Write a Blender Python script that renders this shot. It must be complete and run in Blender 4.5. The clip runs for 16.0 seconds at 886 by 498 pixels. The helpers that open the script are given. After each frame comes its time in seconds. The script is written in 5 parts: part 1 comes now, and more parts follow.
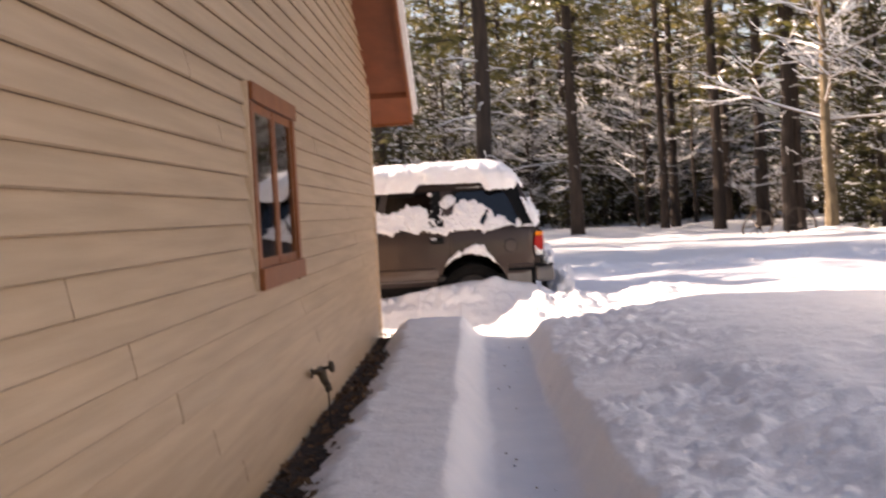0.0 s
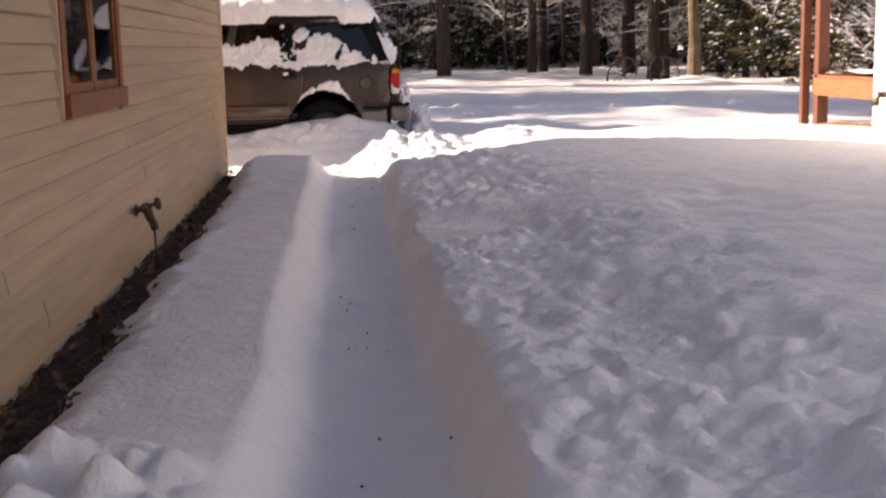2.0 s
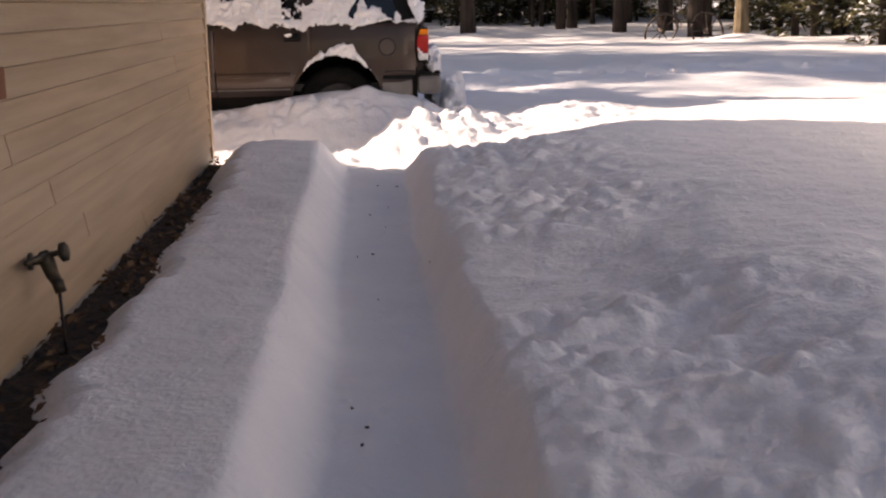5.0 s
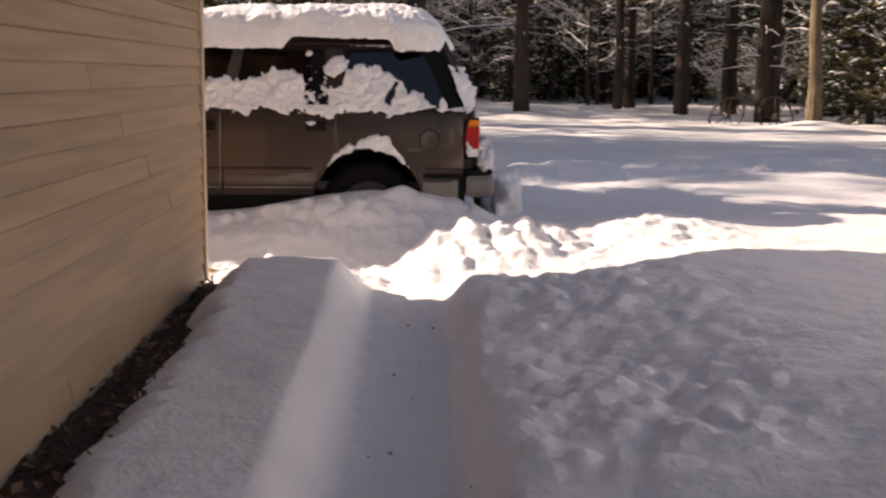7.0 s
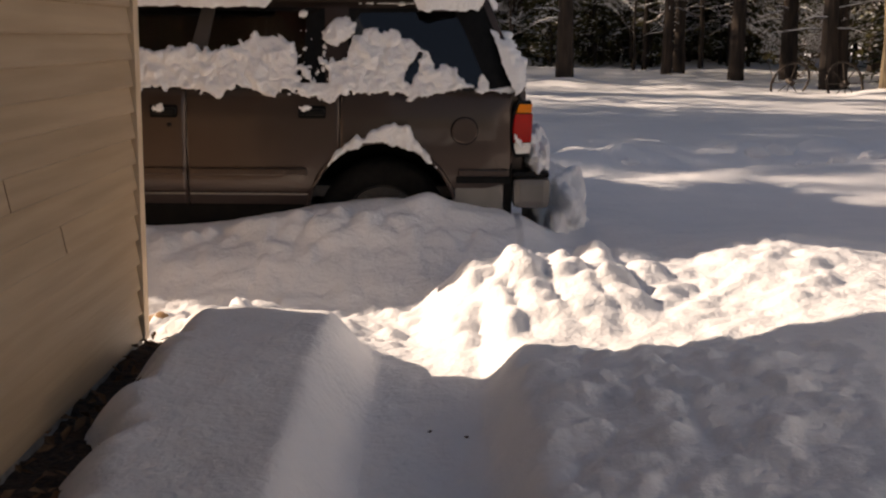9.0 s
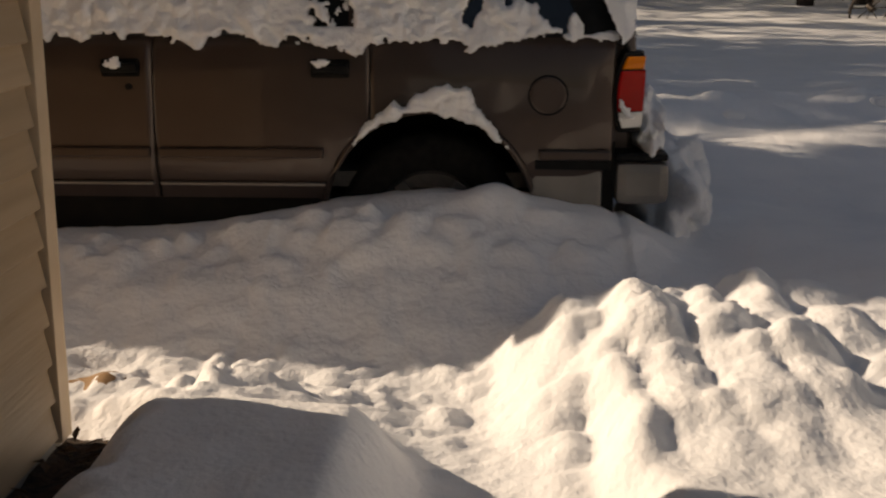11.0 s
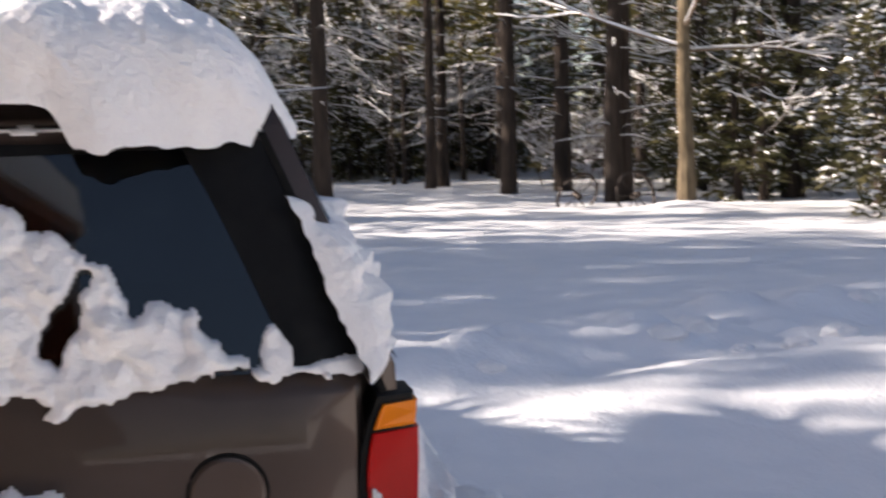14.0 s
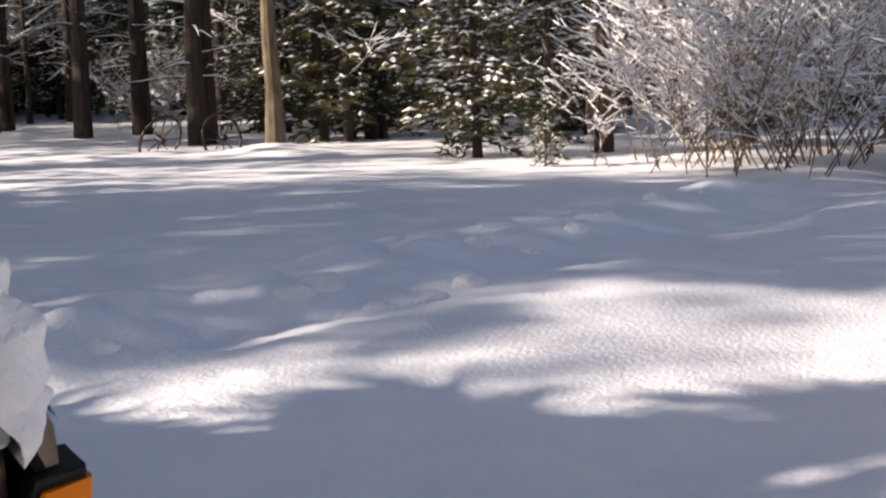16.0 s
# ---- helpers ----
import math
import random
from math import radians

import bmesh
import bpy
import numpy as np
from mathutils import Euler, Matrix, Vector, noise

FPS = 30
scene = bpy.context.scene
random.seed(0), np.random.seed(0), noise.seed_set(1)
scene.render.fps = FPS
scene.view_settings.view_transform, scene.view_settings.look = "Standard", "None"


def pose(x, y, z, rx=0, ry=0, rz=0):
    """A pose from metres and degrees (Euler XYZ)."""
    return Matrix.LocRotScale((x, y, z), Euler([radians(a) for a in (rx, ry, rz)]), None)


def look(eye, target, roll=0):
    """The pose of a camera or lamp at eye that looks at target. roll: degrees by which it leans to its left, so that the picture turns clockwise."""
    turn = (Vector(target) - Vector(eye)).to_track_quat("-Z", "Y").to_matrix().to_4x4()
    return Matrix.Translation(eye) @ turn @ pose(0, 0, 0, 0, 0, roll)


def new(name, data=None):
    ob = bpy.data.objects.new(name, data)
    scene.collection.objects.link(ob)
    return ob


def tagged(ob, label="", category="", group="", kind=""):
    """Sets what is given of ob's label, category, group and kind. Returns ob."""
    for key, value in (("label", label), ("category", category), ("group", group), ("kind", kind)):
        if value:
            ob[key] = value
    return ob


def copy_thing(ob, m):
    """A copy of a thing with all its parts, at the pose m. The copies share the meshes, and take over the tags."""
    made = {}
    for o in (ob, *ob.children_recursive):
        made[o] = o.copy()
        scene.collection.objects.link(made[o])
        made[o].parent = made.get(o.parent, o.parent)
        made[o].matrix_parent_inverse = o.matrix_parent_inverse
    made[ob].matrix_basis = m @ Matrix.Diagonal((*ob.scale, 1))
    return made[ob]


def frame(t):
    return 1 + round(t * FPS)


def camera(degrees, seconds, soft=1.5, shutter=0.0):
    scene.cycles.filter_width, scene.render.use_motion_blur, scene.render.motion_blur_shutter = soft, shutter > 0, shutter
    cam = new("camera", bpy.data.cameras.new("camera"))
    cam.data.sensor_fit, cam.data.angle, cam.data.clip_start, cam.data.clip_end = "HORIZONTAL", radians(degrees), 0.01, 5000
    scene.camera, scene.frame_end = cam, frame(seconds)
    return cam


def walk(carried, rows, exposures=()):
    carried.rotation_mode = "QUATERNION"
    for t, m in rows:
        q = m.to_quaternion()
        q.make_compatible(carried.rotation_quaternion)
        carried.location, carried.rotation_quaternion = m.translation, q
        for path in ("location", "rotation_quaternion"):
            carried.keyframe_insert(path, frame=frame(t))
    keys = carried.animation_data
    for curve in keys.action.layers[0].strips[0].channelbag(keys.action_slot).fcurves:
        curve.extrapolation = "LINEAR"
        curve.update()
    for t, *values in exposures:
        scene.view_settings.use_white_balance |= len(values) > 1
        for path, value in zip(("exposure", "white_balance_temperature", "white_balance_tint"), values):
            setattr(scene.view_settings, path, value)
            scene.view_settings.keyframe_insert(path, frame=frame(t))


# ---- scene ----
cam = camera(40.2, 16.0, soft=2.2, shutter=0.3)
PATH = [
    (0, (1.004, -4.106, 1.27), (0.95, -2.107, 1.212), -3.2),
    (0.5, (1.019, -4.096, 1.234), (1.123, -2.105, 1.083), -3.5),
    (1, (1.027, -4.043, 1.237), (1.184, -2.057, 1.061), -3.4),
    (1.5, (1.076, -3.945, 1.223), (1.256, -1.964, 1.02), -3.3),
    (2, (1.169, -3.788, 1.22), (1.321, -1.821, 0.894), -1.3),
    (2.5, (1.133, -3.548, 1.234), (1.247, -1.596, 0.815), -0.6),
    (3, (1.128, -3.251, 1.221), (1.245, -1.305, 0.776), 0.0),
    (3.5, (1.157, -2.83, 1.242), (1.268, -0.868, 0.867), -1.2),
    (4, (1.118, -2.345, 1.24), (1.23, -0.383, 0.869), -0.3),
    (4.5, (1.152, -1.813, 1.225), (1.27, 0.144, 0.827), -1.3),
    (6.8, (1.262, 0.361, 1.332), (1.372, 2.324, 0.965), 1.2),
    (7, (1.282, 0.591, 1.336), (1.331, 2.57, 1.053), 0.4),
    (7.5, (1.286, 1.113, 1.376), (1.267, 3.095, 1.106), 0.4),
    (8, (1.278, 1.713, 1.393), (1.328, 3.696, 1.139), 1.2),
    (8.5, (1.348, 2.275, 1.368), (1.355, 4.259, 1.112), -0.6),
    (8.7, (1.341, 2.512, 1.373), (1.331, 4.491, 1.084), 0.4),
    (10.8, (1.152, 4.686, 1.346), (1.126, 6.635, 0.896), -0.2),
    (11, (1.181, 4.831, 1.369), (1.105, 6.775, 0.905), 0.1),
    (11.5, (1.171, 5.296, 1.378), (1.021, 7.237, 0.92), 2.3),
    (12, (1.213, 5.792, 1.398), (0.994, 7.748, 1.043), 0.8),
    (12.5, (1.286, 6.219, 1.55), (1.058, 8.201, 1.409), 0.1),
    (13, (1.277, 6.595, 1.519), (1.324, 8.594, 1.471), -2.0),
    (13.5, (1.336, 6.908, 1.519), (1.539, 8.895, 1.424), -0.7),
    (14, (1.354, 7.184, 1.505), (1.756, 9.136, 1.335), -1.3),
    (14.5, (1.35, 7.426, 1.49), (2.039, 9.284, 1.219), -1.4),
    (15, (1.373, 7.616, 1.484), (2.13, 9.442, 1.18), -1.7),
    (15.5, (1.335, 7.826, 1.516), (2.286, 9.551, 1.169), -1.8),
    (16, (1.36, 7.902, 1.528), (2.395, 9.59, 1.246), -1.2),
]
walk(cam, [(t, look(e, g, r)) for t, e, g, r in PATH],
     [(0, 1.65, 7900, 27), (1.2, 1.35, 7900, 27), (2.5, 1.15, 7900, 27), (4.5, 1.1, 7900, 27), (7.0, 0.8, 8000, 26), (8.5, 0.5, 8100, 24),
      (10.8, -0.22, 8600, 17), (12.0, -0.35, 8400, 18), (12.5, 0.85, 7600, 22), (13.5, 1.05, 7000, 20), (14.3, 1.15, 6700, 18), (15.2, 1.02, 6600, 17), (16, 0.78, 6900, 20)])

# ---- world and sun ----
LIGHT = Vector((2.0, -0.72, -1.0)).normalized()      # the way the sunlight travels
world = bpy.data.worlds.new("sky")
scene.world = world
world.use_nodes = True
wn = world.node_tree.nodes
sky = wn.new("ShaderNodeTexSky")
sky.sky_type = "NISHITA"
sky.sun_disc = False
sky.sun_elevation = math.asin(-LIGHT.z)
sky.sun_rotation = math.atan2(-LIGHT.x, -LIGHT.y)
world.node_tree.links.new(sky.outputs[0], wn["Background"].inputs[0])
wn["Background"].inputs[1].default_value = 0.07
sun_data = bpy.data.lights.new("sun", "SUN")
sun_data.energy = 5.0
sun_data.angle = radians(0.55)
sun_data.color = (1.0, 0.93, 0.82)
sun = new("sun", sun_data)
sun.matrix_world = look((-30, 15, 20), Vector((-30, 15, 20)) + LIGHT)


# ---- materials ----
def mat(name, c1, c2=None, rough=0.6, metal=0.0, scale=8.0, bump=0.0, bump_scale=40.0, stretch=(1, 1, 1), spec=0.5,
        coat=0.0, vary=0.0, c3=None, island=False):
    m = bpy.data.materials.new(name)
    m.use_nodes = True
    n, l = m.node_tree.nodes, m.node_tree.links
    b = n["Principled BSDF"]
    b.inputs["Roughness"].default_value = rough
    b.inputs["Metallic"].default_value = metal
    b.inputs["Specular IOR Level"].default_value = spec
    b.inputs["Coat Weight"].default_value = coat
    co = n.new("ShaderNodeTexCoord")
    mp = n.new("ShaderNodeMapping")
    mp.inputs["Scale"].default_value = stretch
    l.new(co.outputs["Object"], mp.inputs["Vector"])
    no = n.new("ShaderNodeTexNoise")
    no.inputs["Scale"].default_value = scale
    no.inputs["Detail"].default_value = 6
    l.new(mp.outputs[0], no.inputs["Vector"])
    ramp = n.new("ShaderNodeValToRGB")
    ramp.color_ramp.elements[0].position, ramp.color_ramp.elements[1].position = 0.32, 0.68
    ramp.color_ramp.elements[0].color = (*c1, 1)
    ramp.color_ramp.elements[1].color = (*(c2 or c1), 1)
    if c3:
        e = ramp.color_ramp.elements.new(0.5)
        e.color = (*c3, 1)
    l.new(no.outputs[0], ramp.inputs[0])
    out = ramp.outputs[0]
    if vary:
        src = n.new("ShaderNodeNewGeometry").outputs["Random Per Island"] if island else n.new("ShaderNodeObjectInfo").outputs["Random"]
        mr = n.new("ShaderNodeMapRange")
        mr.inputs["To Min"].default_value, mr.inputs["To Max"].default_value = 1 - vary, 1 + vary
        hs = n.new("ShaderNodeHueSaturation")
        l.new(src, mr.inputs[0])
        l.new(mr.outputs[0], hs.inputs["Value"])
        l.new(out, hs.inputs["Color"])
        out = hs.outputs[0]
    l.new(out, b.inputs["Base Color"])
    if bump:
        n2 = n.new("ShaderNodeTexNoise")
        n2.inputs["Scale"].default_value = bump_scale
        n2.inputs["Detail"].default_value = 5
        l.new(mp.outputs[0], n2.inputs["Vector"])
        bp = n.new("ShaderNodeBump")
        bp.inputs["Strength"].default_value = 1.0
        bp.inputs["Distance"].default_value = bump
        l.new(n2.outputs[0], bp.inputs["Height"])
        l.new(bp.outputs[0], b.inputs["Normal"])
    return m


SNOW = mat("snow", (0.84, 0.85, 0.87), (0.9, 0.9, 0.91), 0.75, scale=3, bump=0.009, bump_scale=34, spec=0.25)
SNOW_FINE = mat("car_snow", (0.84, 0.84, 0.86), (0.9, 0.9, 0.9), 0.75, scale=9, bump=0.012, bump_scale=45, spec=0.25)
SNOW_TREE = mat("tree_snow", (0.82, 0.83, 0.85), (0.9, 0.9, 0.9), 0.8, scale=5, spec=0.2)
SIDING = mat("painted_siding", (0.345, 0.243, 0.147), (0.43, 0.31, 0.197), 0.5, scale=5, bump=0.0015, bump_scale=30, stretch=(1, 0.2, 4), vary=0.05)
# darker siding brown, standing in for the shade under the laps
EDGE = mat("shaded_board_edge", (0.13, 0.08, 0.045), (0.22, 0.14, 0.085), 0.9, scale=14)
TRIM = mat("brown_paint", (0.16, 0.047, 0.011), (0.225, 0.068, 0.016), 0.55, spec=0.3, scale=10, bump=0.001, bump_scale=60, stretch=(1, 1, 0.3))
SOFFIT = mat("brown_soffit", (0.14, 0.040, 0.015), (0.19, 0.055, 0.021), 0.6, spec=0.3, scale=6, bump=0.001)
WHITE_TRIM = mat("white_metal", (0.78, 0.78, 0.78), (0.84, 0.84, 0.83), 0.4, scale=6)
WHITE_SIDING = mat("white_siding", (0.76, 0.76, 0.75), (0.82, 0.82, 0.81), 0.5, scale=4, vary=0.03)
CORNER = mat("corner_trim", (0.50, 0.37, 0.24), (0.58, 0.44, 0.30), 0.5, scale=8)
CONCRETE = mat("concrete", (0.25, 0.24, 0.22), (0.36, 0.34, 0.31), 0.85, scale=12, bump=0.004, bump_scale=60)
SOIL = mat("dark_mulch", (0.025, 0.016, 0.011), (0.085, 0.05, 0.03), 0.95, scale=30, bump=0.02, bump_scale=60)
LEAF_LITTER = mat("dead_leaf", (0.10, 0.05, 0.022), (0.2, 0.11, 0.05), 0.8, scale=20, vary=0.35, island=True)
BARK = mat("pine_bark", (0.018, 0.013, 0.010), (0.062, 0.042, 0.031), 0.95, scale=7, bump=0.03, bump_scale=14, stretch=(1, 1, 0.22), vary=0.25)
PALE_BARK = mat("pale_bark", (0.085, 0.060, 0.034), (0.20, 0.150, 0.088), 0.9, scale=7, bump=0.012, bump_scale=16, stretch=(1, 1, 0.35))
TWIG = mat("twig", (0.10, 0.068, 0.046), (0.2, 0.14, 0.095), 0.9, scale=10)


def leaf_mat(name, c1, c2, trans=0.35):
    m = mat(name, c1, c2, 0.6, scale=1.3, vary=0.35, island=True, spec=0.3)
    n, l = m.node_tree.nodes, m.node_tree.links
    b = n["Principled BSDF"]
    t = n.new("ShaderNodeBsdfTranslucent")
    col = b.inputs["Base Color"].links[0].from_socket
    l.new(col, t.inputs["Color"])
    mix = n.new("ShaderNodeMixShader")
    mix.inputs[0].default_value = trans
    l.new(b.outputs[0], mix.inputs[1])
    l.new(t.outputs[0], mix.inputs[2])
    l.new(mix.outputs[0], n["Material Output"].inputs[0])
    return m


NEEDLES = leaf_mat("pine_needles", (0.085, 0.09, 0.03), (0.26, 0.215, 0.08), 0.6)
HEMLOCK = leaf_mat("hemlock_needles", (0.06, 0.066, 0.032), (0.16, 0.14, 0.065), 0.55)
PAINT = mat("taupe_car_paint", (0.058, 0.041, 0.034), (0.070, 0.050, 0.042), 0.33, metal=0.55, scale=3, coat=0.35, spec=0.35)
DARK_PAINT = mat("grey_rocker_paint", (0.075, 0.066, 0.062), (0.09, 0.08, 0.074), 0.4, metal=0.4, scale=4, coat=0.3)
BLACK = mat("black_plastic", (0.004, 0.004, 0.0045), (0.009, 0.009, 0.009), 0.5, scale=20, bump=0.0006, bump_scale=200, spec=0.15)
UNDER = mat("dark_underbody", (0.008, 0.008, 0.008), (0.014, 0.013, 0.012), 0.9, scale=12, spec=0.1)
RUBBER = mat("tyre_rubber", (0.005, 0.005, 0.005), (0.012, 0.0115, 0.011), 0.85, scale=25, spec=0.15)
CHROME = mat("bumper_chrome", (0.5, 0.5, 0.5), (0.58, 0.58, 0.57), 0.22, metal=1.0, scale=6)
BUMPER = mat("dull_bumper_metal", (0.17, 0.16, 0.15), (0.23, 0.215, 0.2), 0.4, metal=0.3, scale=6)
RIM = mat("dirty_alloy", (0.05, 0.05, 0.05), (0.09, 0.088, 0.085), 0.5, metal=0.5, scale=9)
RED = mat("red_lens", (0.36, 0.004, 0.004), (0.46, 0.008, 0.006), 0.25, scale=5, spec=0.15)
AMBER = mat("amber_lens", (0.7, 0.17, 0.002), (0.8, 0.22, 0.004), 0.25, scale=5, spec=0.2)
CLEAR = mat("clear_lens", (0.55, 0.55, 0.55), (0.65, 0.65, 0.64), 0.15, scale=5, coat=0.6)
SEAT = mat("grey_seat_cloth", (0.05, 0.048, 0.046), (0.075, 0.07, 0.066), 0.9, scale=30)
BRASS = mat("weathered_brass", (0.05, 0.04, 0.03), (0.11, 0.085, 0.055), 0.5, metal=0.7, scale=40)
DECK_WOOD = mat("stained_deck_wood", (0.26, 0.09, 0.035), (0.36, 0.14, 0.06), 0.6, scale=6, bump=0.002, stretch=(6, 1, 6), vary=0.08)
POST_WOOD = mat("stained_post_wood", (0.13, 0.042, 0.022), (0.2, 0.07, 0.035), 0.6, scale=6, bump=0.002, stretch=(6, 6, 0.6))
TAN_ROOF = mat("asphalt_shingle", (0.06, 0.05, 0.045), (0.11, 0.095, 0.085), 0.95, scale=30, bump=0.004, bump_scale=80)
PLY = mat("weathered_plywood", (0.28, 0.16, 0.075), (0.4, 0.24, 0.12), 0.8, scale=5, stretch=(1, 6, 6), bump=0.002)
STEEL = mat("rusty_steel", (0.03, 0.025, 0.022), (0.07, 0.05, 0.04), 0.6, metal=0.5, scale=30)
CURTAIN = mat("interior_cloth", (0.10, 0.075, 0.06), (0.16, 0.12, 0.1), 0.9, scale=6)


def glass(name, tint, dark):
    """A tinted pane: a mirror-like coat over partly clear glass."""
    m = bpy.data.materials.new(name)
    m.use_nodes = True
    n, l = m.node_tree.nodes, m.node_tree.links
    n.remove(n["Principled BSDF"])
    tr = n.new("ShaderNodeBsdfTransparent")
    tr.inputs[0].default_value = (*tint, 1)
    gl = n.new("ShaderNodeBsdfGlossy")
    gl.inputs["Roughness"].default_value = 0.03
    fr = n.new("ShaderNodeFresnel")
    fr.inputs[0].default_value = 1.55
    mr = n.new("ShaderNodeMath")
    mr.operation = "MULTIPLY_ADD"
    mr.inputs[1].default_value, mr.inputs[2].default_value = 1.0, dark
    l.new(fr.outputs[0], mr.inputs[0])
    mx = n.new("ShaderNodeMixShader")
    l.new(mr.outputs[0], mx.inputs[0])
    l.new(tr.outputs[0], mx.inputs[1])
    l.new(gl.outputs[0], mx.inputs[2])
    l.new(mx.outputs[0], n["Material Output"].inputs[0])
    return m


CAR_GLASS = glass("privacy_glass", (0.22, 0.25, 0.27), 0.03)
HOUSE_GLASS = glass("window_glass", (0.75, 0.78, 0.78), 0.05)


# ---- mesh helpers ----
def mesh_object(name, verts, faces, material, smooth=False):
    me = bpy.data.meshes.new(name)
    me.from_pydata(verts, [], faces)
    me.materials.append(material)
    if smooth:
        me.shade_smooth()
    me.update()
    return new(name, me)


def part(name, bm, material, parent=None, label="", smooth=False):
    me = bpy.data.meshes.new(name)
    bm.to_mesh(me)
    bm.free()
    me.materials.append(material)
    if smooth:
        me.shade_smooth()
    ob = new(name, me)
    if parent:
        ob.parent = parent
    return tagged(ob, label)


def under(ob, parent, label=""):
    ob.parent = parent
    return tagged(ob, label)


def empty(name, at=(0, 0, 0)):
    ob = new(name)
    ob.empty_display_size = 0.2
    ob.location = at
    return ob


def box(x0, x1, y0, y1, z0, z1, bevel=0.0, bm=None):
    bm = bm or bmesh.new()
    r = bmesh.ops.create_cube(bm, size=1, matrix=Matrix.LocRotScale(((x0 + x1) / 2, (y0 + y1) / 2, (z0 + z1) / 2), None, (x1 - x0, y1 - y0, z1 - z0)))
    if bevel:
        es = list({e for v in r["verts"] for e in v.link_edges})
        bmesh.ops.bevel(bm, geom=es, offset=bevel, segments=2, affect="EDGES", profile=0.6)
    return bm


def tube(points, radii, sides=8, bm=None, caps=True):
    bm = bm or bmesh.new()
    rings = []
    pts = [Vector(p) for p in points]
    for i, p in enumerate(pts):
        d = (pts[min(i + 1, len(pts) - 1)] - pts[max(i - 1, 0)]).normalized()
        a = d.cross(Vector((0, 0, 1)) if abs(d.z) < 0.9 else Vector((1, 0, 0))).normalized()
        b = d.cross(a)
        rings.append([bm.verts.new(p + radii[i] * (math.cos(k * math.tau / sides) * a + math.sin(k * math.tau / sides) * b)) for k in range(sides)])
    for r, s in zip(rings, rings[1:]):
        for k in range(sides):
            bm.faces.new((r[k], r[(k + 1) % sides], s[(k + 1) % sides], s[k]))
    if caps:
        bm.faces.new(rings[0][::-1])
        bm.faces.new(rings[-1])
    return bm


def hash2(ix, iy, seed):
    h = (ix.astype(np.int64) * 374761393 + iy.astype(np.int64) * 668265263 + seed * 982451653) & 0x7FFFFFFF
    h = ((h ^ (h >> 13)) * 1274126177) & 0x7FFFFFFF
    return ((h ^ (h >> 16)) & 0xFFFF) / 65535.0


def vnoise(x, y, seed=0):
    x, y = np.asarray(x, float), np.asarray(y, float)
    ix, iy = np.floor(x), np.floor(y)
    fx, fy = x - ix, y - iy
    fx, fy = fx * fx * fx * (fx * (fx * 6 - 15) + 10), fy * fy * fy * (fy * (fy * 6 - 15) + 10)
    a, b = hash2(ix, iy, seed), hash2(ix + 1, iy, seed)
    c, d = hash2(ix, iy + 1, seed), hash2(ix + 1, iy + 1, seed)
    return (a * (1 - fx) + b * fx) * (1 - fy) + (c * (1 - fx) + d * fx) * fy - 0.5


def fbm(x, y, seed=0, octaves=4):
    s, amp = 0.0, 1.0
    for o in range(octaves):
        ca, sa = math.cos(o * 0.7), math.sin(o * 0.7)
        s = s + amp * vnoise((x * ca - y * sa) * 2 ** o, (x * sa + y * ca) * 2 ** o, seed + o * 17)
        amp *= 0.5
    return s


def ramp(v, a, b):
    t = np.clip((v - a) / (b - a), 0, 1)
    return t * t * (3 - 2 * t)


def clods(x, y, size, seed, keep=0.6, flat=0.55):
    """Rounded lumps of broken snow, one to a cell at most."""
    best = np.zeros(np.broadcast(x, y).shape)
    ix, iy = np.floor(x / size), np.floor(y / size)
    for di in (-1, 0, 1):
        for dj in (-1, 0, 1):
            ci, cj = ix + di, iy + dj
            cx, cy = (ci + 0.15 + 0.7 * hash2(ci, cj, seed)) * size, (cj + 0.15 + 0.7 * hash2(ci, cj, seed + 1)) * size
            r = size * (0.30 + 0.42 * hash2(ci, cj, seed + 2)) * (hash2(ci, cj, seed + 3) < keep)
            st = 0.7 + 0.6 * hash2(ci, cj, seed + 4)
            d2 = ((x - cx) * st) ** 2 + ((y - cy) / st) ** 2
            best = np.maximum(best, flat * np.where(r > 0, r * np.clip(1 - d2 / np.maximum(r, 1e-6) ** 2, 0, 1) ** 0.8, 0))
    return best


def bump_at(x, y, cx, cy, rx, ry, h):
    return h * np.exp(-(((x - cx) / rx) ** 2 + ((y - cy) / ry) ** 2))


